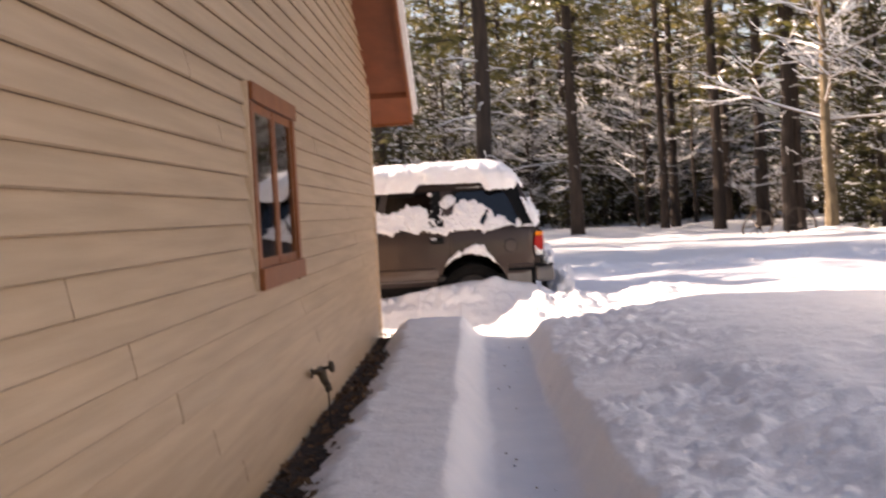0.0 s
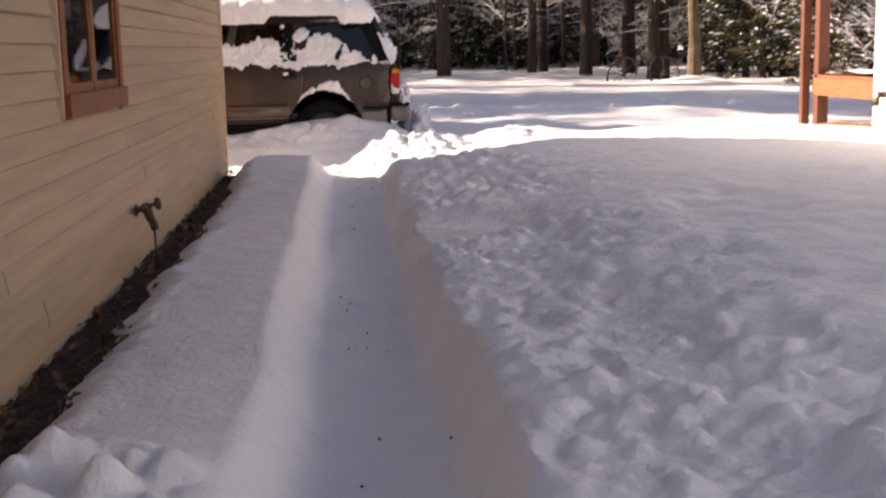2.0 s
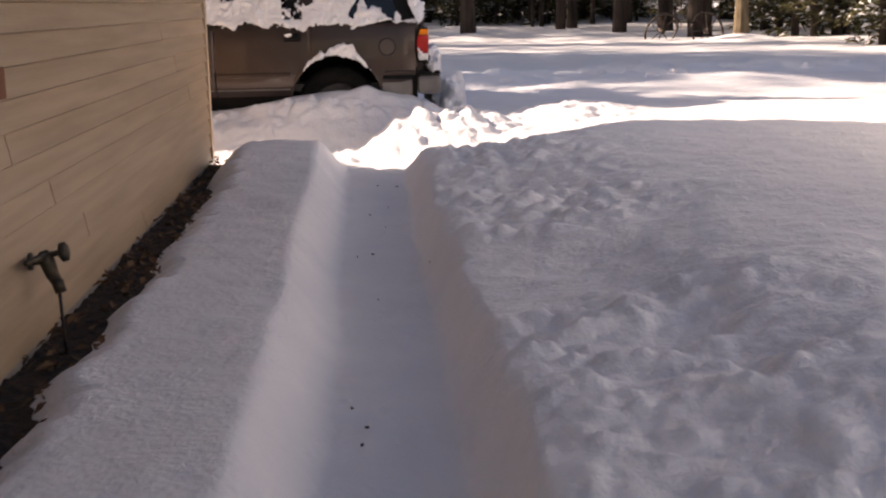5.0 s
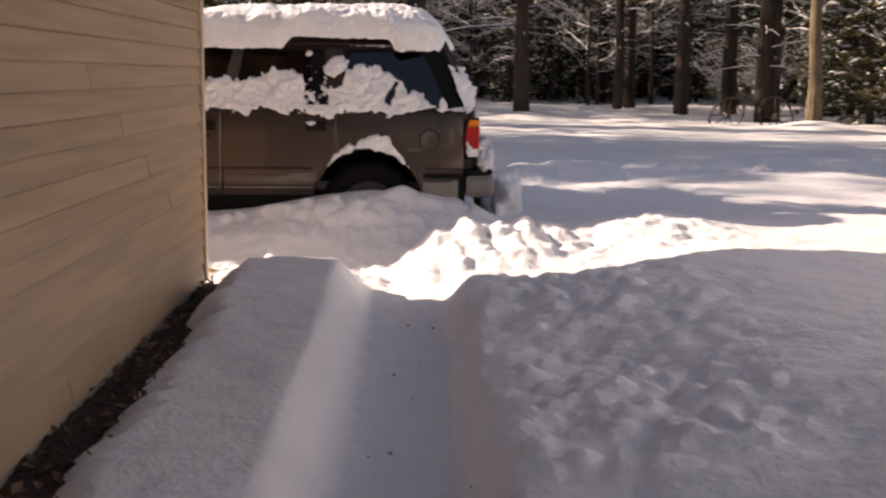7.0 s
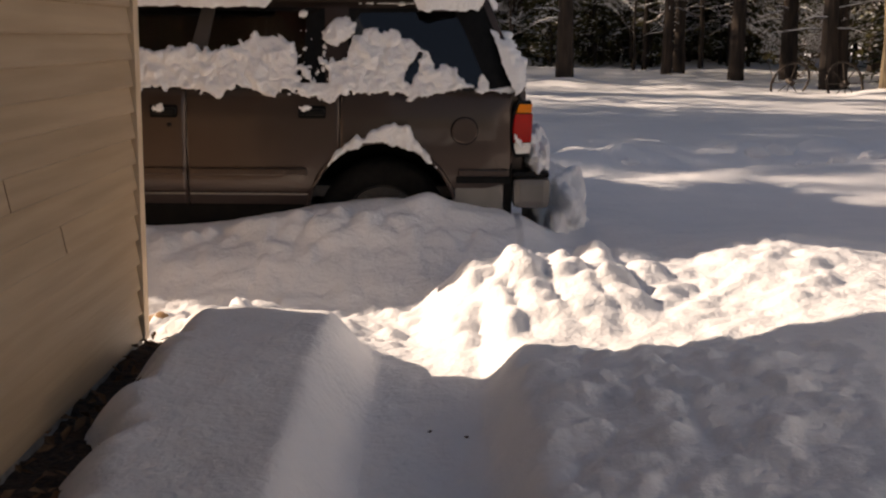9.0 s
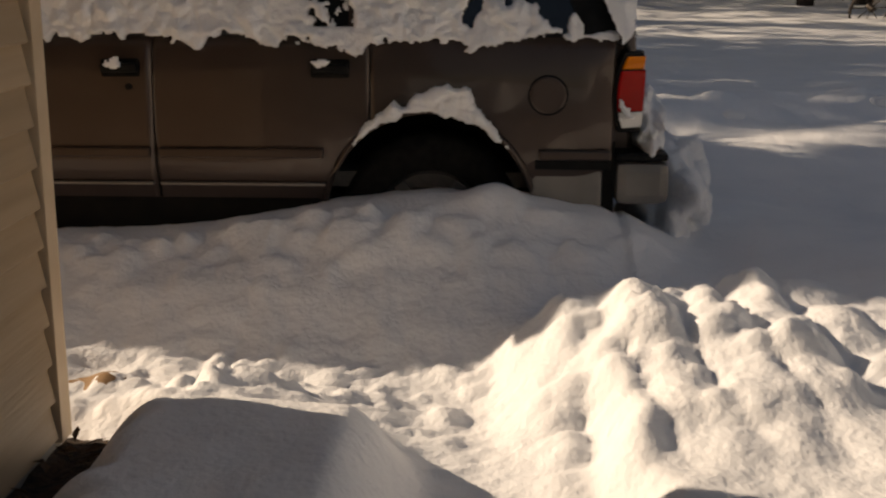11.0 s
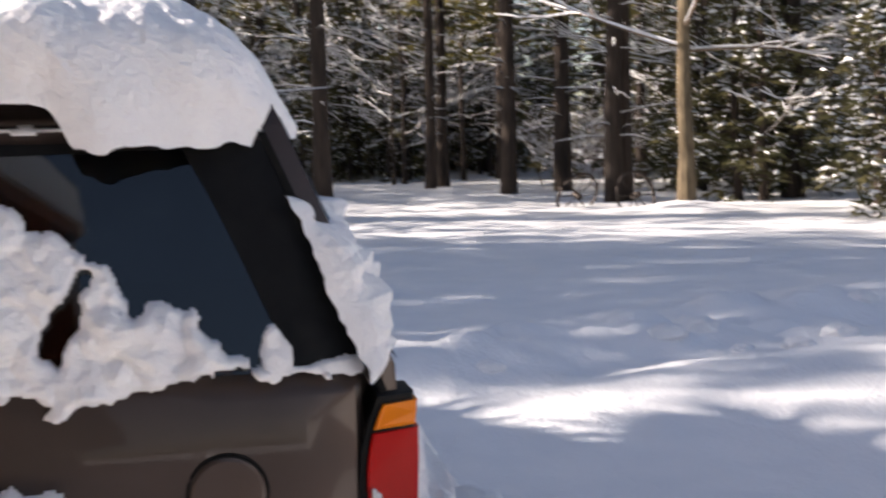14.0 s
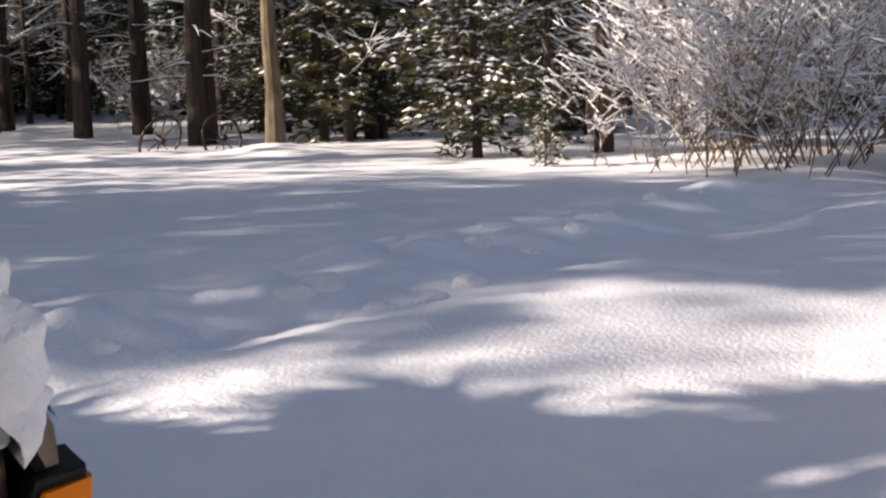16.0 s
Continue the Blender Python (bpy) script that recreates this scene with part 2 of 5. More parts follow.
# ---- ground: one sheet of snow with the shovelled path ----
def snow_height(x, y):
    x, y = np.asarray(x, float), np.asarray(y, float)
    wob = 0.05 * fbm(y * 0.8, x * 0 + 3, 5, 3)
    # open yard
    z = 0.17 + 0.07 * fbm(x * 0.25, y * 0.25, 1, 3) + 0.018 * fbm(x * 1.7, y * 1.7, 2, 3)
    z = z + 0.012 * fbm(x * 9, y * 9, 71, 3) * ramp(22 - y, 0, 10)
    # drifted rise beside the path
    rise = ramp(x, 1.5, 3.2) * (1 - ramp(x, 5.6, 9.0)) * (1 - ramp(y, 8.6, 11.5)) * ramp(y, -8, 1.0)
    z = z + 0.215 * rise
    # swell of ploughed snow across the yard behind the car
    z = z + bump_at(x, y, 4.6, 13.4, 3.6, 1.7, 0.20)
    # thrown lumps along the path
    band = ramp(x, 1.42, 1.7) * (1 - ramp(x, 2.3, 3.3 + 0.2 * y / 8)) * (1 - ramp(y, 7.0, 7.6))
    patch = ramp(vnoise(x * 0.9, y * 0.9, 33), -0.22, 0.2) * (0.3 + 0.7 * (1 - ramp(x, 2.1, 3.0)))
    lum = 0.02 + 0.06 * fbm(x * 1.5, y * 1.5, 11, 2) + 0.02 * fbm(x * 4.1, y * 4.1, 30, 3)
    wx, wy = x + 0.03 * vnoise(x * 9, y * 9, 45), y + 0.03 * vnoise(x * 9, y * 9, 46)
    lum = lum + patch * (clods(wx, wy, 0.20, 31, 0.45, 0.20) + clods(wx, wy, 0.12, 37, 0.5, 0.38) + clods(wx, wy, 0.06, 47, 0.5, 0.40))
    z = z + band * lum
    # soft footprints and dimples further out on the bank
    wide = ramp(x, 1.8, 2.6) * (1 - ramp(x, 3.8, 6.0)) * (1 - ramp(y, 2.0, 4.5))
    z = z + wide * (0.04 * fbm(x * 1.6, y * 1.6, 55, 2) - clods(wx, wy, 0.40, 52, 0.5, 0.13) + clods(wx, wy, 0.21, 56, 0.4, 0.10))
    # left bank between the wall and the path
    bank = 0.17 + 0.03 * fbm(x * 1.2, y * 0.8, 21, 3) + 0.10 * ramp(y, 5.5, 7.2) * (1 - ramp(y, 7.65, 8.15)) - 0.1 * ramp(y, 7.7, 8.3)
    bank = bank + 0.014 * fbm(x * 5.3 + y * 2.1, y * 5.3 - x * 2.1, 22, 3)
    edge = 0.075 + 0.08 * fbm(y * 3.0, x * 0 + 9, 23, 4) + 0.06 * vnoise(y * 14, x * 5, 24)
    bank = bank * ramp(x, edge, edge + 0.28) + (1 - ramp(x, edge - 0.04, edge + 0.08)) * -0.08
    left = 1 - ramp(x, 0.82 + wob, 1.06 + wob)
    yard = z
    z = np.where(x < 1.25, bank * left + (-0.06) * (1 - left), z)
    bank_clods = bump_at(x, y, 0.46, -0.95, 0.30, 0.34, 0.11) * (0.3 + 2.2 * np.maximum(0, vnoise(x * 7, y * 7, 25)) + 1.6 * np.maximum(0, vnoise(x * 13, y * 13, 26)))
    z = z + np.where(x < 1.0, bank_clods * ramp(x, 0.14, 0.3), 0)
    # floor of the path, and its sharp right-hand wall
    floor = -0.06 + 0.10 * ramp(y, 5.5, 7.6) + 0.012 * fbm(x * 6, y * 6, 41, 3) + 0.02 * np.abs(vnoise(x * 12, y * 7, 42))
    right = ramp(x, 1.44 + wob, 1.6 + wob + 0.06 * vnoise(y * 5, x * 0, 43))
    z = np.where(x >= 1.25, floor * (1 - right) + z * right, z + (floor + 0.06) * (1 - left))
    past = ramp(y, 8.0, 8.55)
    z = np.where(x < 1.7, z * (1 - past) + (yard - 0.02) * past, z)
    # trampled crossing in front of the car
    yc = 8.46 - 0.28 * ramp(x, 0.7, 1.2)
    cross = np.exp(-((y - yc) / (0.40 + 0.12 * ramp(x, 0.7, 1.2))) ** 4) * (1 - ramp(x, 1.12, 1.36)) * ramp(x, -0.5, -0.1)
    tread = 0.035 + 0.03 * fbm(x * 4, y * 4, 61, 2) + clods(wx, wy, 0.10, 59, 0.35, 0.4) + 0.012 * vnoise(x * 30, y * 30, 62)
    sole = np.sin((x * 0.94 + y * 0.34) * math.tau / 0.02) * ramp(vnoise(x * 5.5, y * 5.5, 68), 0.12, 0.2)
    z = z * (1 - cross) + (tread + 0.004 * sole) * cross
    # broken snow at the corner of the house
    z = z + bump_at(x, y, 0.42, 8.12, 0.34, 0.2, 0.14) * (0.7 + 0.5 * fbm(x * 5, y * 5, 63, 2)) + bump_at(x, y, 0.35, 8.25, 0.4, 0.35, 1.0) * (clods(wx, wy, 0.16, 60, 0.7, 0.5) + clods(wx, wy, 0.07, 29, 0.6, 0.5))
    # heap of broken snow right of the crossing, combed by the shovel
    sx_ = x - 0.14 * (8.55 - y) + 0.03 * vnoise(x * 5, y * 5, 64)
    face = ramp(x, 1.16, 1.46) * (1 - ramp(x, 1.95, 2.5)) * ramp(y, 7.15, 8.4) * (1 - ramp(y, 8.55, 8.85))
    comb = np.abs(np.sin(sx_ * math.pi / 0.19)) ** 0.7
    z = z + face * (0.125 + 0.055 * comb * ramp(x, 1.45, 1.6) + 0.06 * fbm(x * 4, y * 4, 65, 3)
                    + clods(wx, wy, 0.22, 66, 0.6, 0.45) + clods(wx, wy, 0.09, 69, 0.6, 0.45))
    z = z + bump_at(x, y, 2.75, 8.6, 0.5, 0.7, 0.11)
    rough = np.exp(-((y - 8.1) / 0.75) ** 4) * ramp(x, 1.9, 2.3) * (1 - ramp(x, 2.8, 3.8))
    z = z + rough * (clods(wx, wy, 0.11, 57, 0.5, 0.3) + 0.03 * fbm(x * 7, y * 7, 58, 2))
    # ridge thrown up against the car
    ridge = np.exp(-(np.minimum(y - 9.42, 0) / 0.40) ** 2) * (1 - ramp(y, 9.5, 10.3)) * ramp(x, -4, -1) * (1 - ramp(x, 1.55, 2.1))
    crest = np.interp(x, [-4, -0.4, 0.1, 0.5, 0.75, 0.95, 1.2, 1.35, 1.5, 1.8, 2.2], [0.15, 0.165, 0.20, 0.262, 0.315, 0.345, 0.345, 0.32, 0.29, 0.29, 0.22])
    z = z + ridge * (crest + 0.05 * fbm(x * 2.2, y * 2.2, 66, 2) + ramp(9.36 - y, 0, 0.15) * (clods(wx, wy, 0.20, 75, 0.6, 0.42) + clods(wx, wy, 0.11, 67, 0.65, 0.75) + clods(wx, wy, 0.065, 68, 0.6, 0.6)))
    z = z + bump_at(x, y, 1.2, 9.36, 0.12, 0.08, 0.05)
    z = z + bump_at(x, y, 2.2, 9.9, 0.35, 0.8, 0.10)
    under_car = ramp(y, 9.45, 9.6) * (1 - ramp(y, 11.0, 11.2)) * ramp(x, -3.0, -2.8) * (1 - ramp(x, 1.75, 1.95))
    z = z - under_car * 0.02
    # broken lumps and an old furrow across the yard
    d = (y - (13.9 + 0.40 * (x - 4.3)))
    along = ramp(x, 1.6, 3.0) * (1 - ramp(x, 15, 24))
    z = z + along * np.exp(-(d / 0.5) ** 2) * (-0.12 + 0.06 * fbm(x * 3, y * 3, 81, 2))
    lumps = along * np.exp(-((d - 1.0) / 0.8) ** 2)
    z = z + lumps * (0.05 + 0.08 * fbm(x * 1.6, y * 1.6, 82, 2) + clods(x, y, 0.55, 84, 0.55, 0.28) + clods(x, y, 0.28, 88, 0.5, 0.3))
    z = z + bump_at(x, y, 4.3, 14.2, 0.45, 0.35, 0.14) + bump_at(x, y, 2.6, 13.6, 0.5, 0.5, 0.10) + bump_at(x, y, 5.0, 13.9, 0.5, 0.25, 0.10)
    # rising woodland floor and snow collars round trunks
    z = z + 0.25 * ramp(y, 30, 60)
    for tx, ty in ((10.81, 29.4), (4.44, 36.3)):
        z = z + bump_at(x, y, tx, ty, 0.8, 0.8, 0.2)
    z = np.where((x < -0.05) & (y < 7.9), 0.1, z)
    return z


def axis(fine, step, lo, hi, grow=1.09):
    a, b = fine
    v = list(np.arange(a, b, step))
    s, p = step, v[-1]
    while p < hi:
        s = min(s * grow, 12)
        p += s
        v.append(p)
    s, p = step, a
    while p > lo:
        s = min(s * grow, 12)
        p -= s
        v.insert(0, p)
    return np.array(v)


gx = axis((-0.1, 3.2), 0.018, -260, 260, 1.035)
gy = axis((-1.2, 9.7), 0.020, -220, 420, 1.02)
X, Y = np.meshgrid(gx, gy)
Z = snow_height(X, Y)
nx, ny = len(gx), len(gy)
idx = np.arange(nx * ny).reshape(ny, nx)
quads = np.stack([idx[:-1, :-1], idx[:-1, 1:], idx[1:, 1:], idx[1:, :-1]], -1).reshape(-1, 4)
me = bpy.data.meshes.new("ground")
me.from_pydata(np.stack([X, Y, Z], -1).reshape(-1, 3).tolist(), [], quads.tolist())
me.materials.append(SNOW)
me.shade_smooth()
tagged(new("ground", me), "deep white snow covering the yard with a shovelled path", "snow ground", kind="structure")


def ground_z(x, y):
    return float(snow_height(np.array([x]), np.array([y]))[0])


# ---- house with lap siding ----
WALL_Y0, WALL_Y1, RIDGE_Y, EAVE_Z, PITCH = -3.0, 7.94, 2.47, 2.68, 0.46
OVER, TAIL = 0.42, 0.72
house = tagged(empty("house", (0, 2.5, 0)), "tan lap-sided house with brown window trim and brown eaves", "house")


def roof_z(y):
    return EAVE_Z + PITCH * (WALL_Y1 - RIDGE_Y - abs(y - RIDGE_Y))


def in_house(ob, label=""):
    ob.parent = house
    ob.matrix_parent_inverse = Matrix.Translation((0, -2.5, 0))
    return tagged(ob, label)


WY0, WY1, WZ0, WZ1 = 1.355, 2.505, 1.07, 1.825     # rough opening of the window
bm = bmesh.new()
for a, b, c, d in ((WALL_Y0, WALL_Y1, 0.0, WZ0), (WALL_Y0, WALL_Y1, WZ1, EAVE_Z), (WALL_Y0, WY0, WZ0, WZ1), (WY1, WALL_Y1, WZ0, WZ1)):
    box(-0.16, -0.004, a, b, c, d, bm=bm)
tri = [(WALL_Y0, EAVE_Z), (WALL_Y1, EAVE_Z), (RIDGE_Y, roof_z(RIDGE_Y))]
fr = [bm.verts.new((-0.004, y, z)) for y, z in tri]
bk = [bm.verts.new((-0.16, y, z)) for y, z in tri]
bm.faces.new(fr)
bm.faces.new(bk[::-1])
for i in range(3):
    bm.faces.new((fr[i], bk[i], bk[(i + 1) % 3], fr[(i + 1) % 3]))
wall = in_house(part("gable_wall", bm, SIDING))
in_house(part("eave_wall", box(-9.0, -0.16, WALL_Y1 - 0.16, WALL_Y1 - 0.004, 0, EAVE_Z), SIDING))
in_house(part("back_wall", box(-9.0, -0.16, WALL_Y0, WALL_Y0 + 0.15, 0, EAVE_Z), SIDING))
in_house(part("end_wall", box(-9.15, -9.0, WALL_Y0, WALL_Y1, 0, EAVE_Z), SIDING))
in_house(part("interior_floor", box(-9.0, -0.16, WALL_Y0 + 0.15, WALL_Y1 - 0.16, 0.2, 0.3), CURTAIN))
in_house(part("interior_ceiling", box(-9.0, -0.16, WALL_Y0 + 0.15, WALL_Y1 - 0.16, 2.45, 2.5), WHITE_TRIM))
in_house(part("interior_partition", box(-3.4, -3.3, WALL_Y0 + 0.15, WALL_Y1 - 0.16, 0.3, 2.45), CURTAIN))
in_house(part("foundation", box(-0.14, 0.004, WALL_Y0, WALL_Y1 - 0.02, -0.3, 0.125), CONCRETE))

# siding boards: wedges, thick at the lower edge, in lengths with open joints
COURSE = 0.106
rng = random.Random(4)


def board(y0, y1, t0, t1, z0, z1):
    """A lap from y0..y1 at its lower edge and t0..t1 at its upper edge."""
    zl = z0 + 0.006
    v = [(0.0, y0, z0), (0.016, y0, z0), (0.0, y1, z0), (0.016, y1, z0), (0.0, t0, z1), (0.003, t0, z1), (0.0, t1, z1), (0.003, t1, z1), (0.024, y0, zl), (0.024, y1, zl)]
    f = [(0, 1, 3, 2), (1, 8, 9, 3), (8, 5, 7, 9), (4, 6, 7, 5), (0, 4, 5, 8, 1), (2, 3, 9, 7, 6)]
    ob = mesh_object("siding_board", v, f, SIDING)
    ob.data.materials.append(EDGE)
    # undersides and ends take the dark colour as painted shade
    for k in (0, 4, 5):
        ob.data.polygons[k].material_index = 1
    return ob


z = 0.105
row = 0
while z < roof_z(RIDGE_Y) - 0.05:
    z1 = z + COURSE + 0.008
    lo, hi = WALL_Y0, WALL_Y1 - 0.088
    tlo, thi = lo, hi
    if z > EAVE_Z - 0.05:
        c = (max(z, EAVE_Z) - EAVE_Z) / PITCH
        lo, hi = WALL_Y0 + c, WALL_Y1 - c
    if z1 > EAVE_Z:
        c = (z1 - EAVE_Z) / PITCH
        tlo, thi = min(WALL_Y0 + c, RIDGE_Y), max(WALL_Y1 - c, RIDGE_Y)
    cuts = [lo]
    p = lo + 0.9 + (row * 2.9) % 6.3
    while p < hi - 0.5:
        cuts.append(p)
        p += 7.1
    cuts.append(hi)
    spans = list(zip(cuts, cuts[1:]))
    if z < WZ1 + 0.02 and z1 > WZ0 - 0.02:
        spans2 = []
        for a, b in spans:
            if a < WY0 - 0.105:
                spans2.append((a, min(b, WY0 - 0.12)))
            if b > WY1 + 0.085:
                spans2.append((max(a, WY1 + 0.10), b))
        spans = [s for s in spans2 if s[1] - s[0] > 0.05]
    for a, b in spans:
        g = 0.002 + 0.002 * rng.random()
        ta = tlo if a == lo else a + g
        tb = thi if b == hi else b - g
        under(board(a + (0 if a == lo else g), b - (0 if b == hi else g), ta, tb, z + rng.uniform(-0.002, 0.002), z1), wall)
    z += COURSE
    row += 1
in_house(part("corner_board", box(-0.09, 0.03, WALL_Y1 - 0.075, WALL_Y1 + 0.002, 0.09, EAVE_Z - 0.1, 0.004), CORNER), "tan painted corner board")

# window with two sashes
window = in_house(part("window", box(0, 0.052, WY0 - 0.085, WY1 + 0.085, WZ1, WZ1 + 0.085, 0.006), TRIM), "brown painted window")
window.name = "window_1"
for n, a in (("sill", (0, 0.058, WY0 - 0.085, WY1 + 0.085, WZ0 - 0.10, WZ0)), ("casing", (0, 0.040, WY0 - 0.085, WY0, WZ0, WZ1)), ("casing", (0, 0.040, WY1, WY1 + 0.085, WZ0, WZ1)),
             ("mullion", (-0.05, 0.03, 1.905, 1.955, WZ0, WZ1))):
    under(part(n, box(*a, 0.005), TRIM), window)
for yj in (WY0 - 0.104, WY1 + 0.086):
    under(part("edge_channel", box(0.0, 0.032, yj, yj + 0.017, WZ0 - 0.1, WZ1 + 0.085, 0.002), CORNER), window, "tan siding channel")
for a, b in ((WY0, 1.905), (1.955, WY1)):
    sb = bmesh.new()
    for q in ((a, a + 0.032, WZ0, WZ1), (b - 0.032, b, WZ0, WZ1), (a + 0.032, b - 0.032, WZ0, WZ0 + 0.04), (a + 0.032, b - 0.032, WZ1 - 0.04, WZ1)):
        box(-0.045, 0.026, *q, bm=sb)
    sash = under(part("sash", sb, TRIM), window)
    pane = under(part("pane", box(0.014, 0.020, a + 0.032, b - 0.032, WZ0 + 0.04, WZ1 - 0.04), HOUSE_GLASS), sash)
    pane.visible_shadow = False
for q in ((WY0 - 0.02, WY0, WZ0, WZ1), (WY1, WY1 + 0.02, WZ0, WZ1)):
    under(part("jamb", box(-0.17, -0.002, *q), TRIM), window)

# roof, rake boards, soffit
for s, nm in ((1, "roof_front"), (-1, "roof_back")):
    e_y = RIDGE_Y + s * (WALL_Y1 - RIDGE_Y + TAIL)
    ez = roof_z(RIDGE_Y) - PITCH * (WALL_Y1 - RIDGE_Y + TAIL)
    rz = roof_z(RIDGE_Y)

    def slab(x0, x1, dz0, dz1, y_in=RIDGE_Y, y_out=e_y):
        b2 = bmesh.new()
        vs = []
        for x in (x0, x1):
            for yy in (y_in, y_out):
                zz = rz - PITCH * abs(yy - RIDGE_Y)
                vs.append([b2.verts.new((x, yy, zz + d)) for d in (dz0, dz1)])
        a, b_, c, d = vs
        for f in ((a[0], b_[0], b_[1], a[1]), (c[0], c[1], d[1], d[0]), (a[0], c[0], d[0], b_[0]), (a[1], b_[1], d[1], c[1]), (a[0], a[1], c[1], c[0]), (b_[0], d[0], d[1], b_[1])):
            b2.faces.new(f)
        bmesh.ops.recalc_face_normals(b2, faces=b2.faces)
        return b2
    roof = in_house(part("roof", slab(-9.3, OVER + 0.02, 0.02, 0.12), TAN_ROOF), "shingled roof under snow")
    under(part("soffit", slab(0.0, OVER - 0.03, -0.06, 0.018, RIDGE_Y, e_y - s * 0.02), SOFFIT), roof, "brown soffit")
    under(part("rake_board", slab(OVER - 0.03, OVER, -0.12, 0.019, RIDGE_Y, e_y), TRIM), roof, "brown rake board")
    under(part("drip_edge", slab(OVER + 0.003, OVER + 0.05, -0.02, 0.125, RIDGE_Y, e_y), WHITE_TRIM), roof, "white metal drip edge")
    under(part("fascia", box(-9.2, OVER - 0.03, min(e_y, e_y - s * 0.03), max(e_y, e_y - s * 0.03), ez - 0.13, ez + 0.019), TRIM), roof)
    tagged(part("roof_snow", slab(-9.25, OVER + 0.0, 0.121, 0.32), SNOW), "thick white snow lying on the house roof", "snow")
    under(part("eave_return", slab(0.0, OVER - 0.03, -0.115, -0.061, e_y - s * 0.5, e_y - s * 0.0), SOFFIT), roof)

# garden tap on the wall
tap = tagged(empty("garden_tap", (0.02, 2.8, 0.40)), "weathered brass garden tap on the house wall", "tap")


def at_tap(n, bm, m=BRASS):
    ob = part(n, bm, m, tap, smooth=True)
    return ob


at_tap("pipe", tube([(0, 0, 0), (0.085, 0, 0)], [0.014, 0.014]))
at_tap("flange", tube([(0.002, 0, 0), (0.012, 0, 0)], [0.032, 0.03]))
at_tap("valve", tube([(0.05, 0, 0.035), (0.055, 0, 0.02), (0.062, 0, 0), (0.075, 0, -0.045), (0.09, 0, -0.075)], [0.016, 0.024, 0.028, 0.024, 0.02]))
at_tap("stem", tube([(0.06, 0, 0.02), (0.115, 0, 0.03)], [0.01, 0.01]))
at_tap("knob", tube([(0.105, 0, 0.028), (0.112, 0, 0.029), (0.13, 0, 0.033), (0.137, 0, 0.034)], [0.02, 0.034, 0.034, 0.02], 10))
at_tap("spout", tube([(0.09, 0, -0.07), (0.1, 0, -0.11)], [0.022, 0.02]))
at_tap("side_bar", tube([(0.03, -0.14, 0.022), (0.05, -0.05, 0.022), (0.062, 0, 0.02)], [0.01, 0.012, 0.014]))
at_tap("rod", tube([(0.095, 0, -0.1), (0.1, 0.004, -0.36)], [0.006, 0.005], 6), STEEL)

# bare strip of mulch along the wall
sy = np.arange(WALL_Y0, 7.98, 0.03)
sx = np.arange(0.004, 0.5, 0.025)
SX, SY = np.meshgrid(sx, sy)
SZ = 0.075 - 0.06 * ramp(SX, 0.2, 0.5) + 0.05 * np.abs(fbm(SX * 7, SY * 7, 91, 4)) - 0.015
ii = np.arange(SX.size).reshape(SX.shape)
mesh_q = np.stack([ii[:-1, :-1], ii[:-1, 1:], ii[1:, 1:], ii[1:, :-1]], -1).reshape(-1, 4)
tagged(mesh_object("mulch_strip", np.stack([SX, SY, SZ], -1).reshape(-1, 3).tolist(), mesh_q.tolist(), SOIL, True),
       "dark bare mulch along the foot of the wall", "mulch", kind="structure")
lv, lf = [], []
for i in range(520):
    y = rng.uniform(-2.6, 7.9)
    x = rng.uniform(0.02, 0.28)
    zz = 0.09 + 0.03 * rng.random()
    a = rng.uniform(0, 6.28)
    s = rng.uniform(0.015, 0.035)
    t = rng.uniform(-0.02, 0.02)
    o = len(lv)
    lv += [(x + s * math.cos(a), y + s * math.sin(a), zz + t), (x - s * 0.5 * math.sin(a), y + s * 0.5 * math.cos(a), zz + 0.012),
           (x - s * math.cos(a), y - s * math.sin(a), zz - t), (x + s * 0.5 * math.sin(a), y - s * 0.5 * math.cos(a), zz)]
    lf += [(o, o + 1, o + 2, o + 3)]
tagged(mesh_object("leaf_litter", lv, lf, LEAF_LITTER), "dead brown leaves scattered on the mulch", "leaves", kind="stuff")
px_, py_ = np.meshgrid(np.arange(-0.45, 0.20, 0.03), np.arange(7.98, 8.80, 0.03))
pz_ = snow_height(px_, py_) + 0.008 - 0.10 * (((px_ + 0.1) / 0.26) ** 2 + ((py_ - 8.5) / 0.26) ** 2) + 0.02 * fbm(px_ * 9, py_ * 9, 95, 3)
ii = np.arange(px_.size).reshape(px_.shape)
mesh_q = np.stack([ii[:-1, :-1], ii[:-1, 1:], ii[1:, 1:], ii[1:, :-1]], -1).reshape(-1, 4)
tagged(mesh_object("bare_patch", np.stack([px_, py_, pz_], -1).reshape(-1, 3).tolist(), mesh_q.tolist(), PLY, True),
       "bare tan earth showing through snow beside the corner board", "bare earth", kind="structure")

# ---- parked car, its tail towards the yard ----
NEAR, FAR, MID = 9.40, 11.18, 10.29
car = tagged(empty("car", (0, MID, 0)), "taupe four-door sport utility car parked and covered in snow", "car")


def in_car(ob, label="", parent=None):
    if parent:
        ob.parent = parent
        ob.matrix_parent_inverse = parent.matrix_parent_inverse
    else:
        ob.parent = car
        ob.matrix_parent_inverse = Matrix.Translation((0, -MID, 0))
    return tagged(ob, label)


def sub(ob, parent, label=""):
    ob.parent = parent
    return tagged(ob, label)


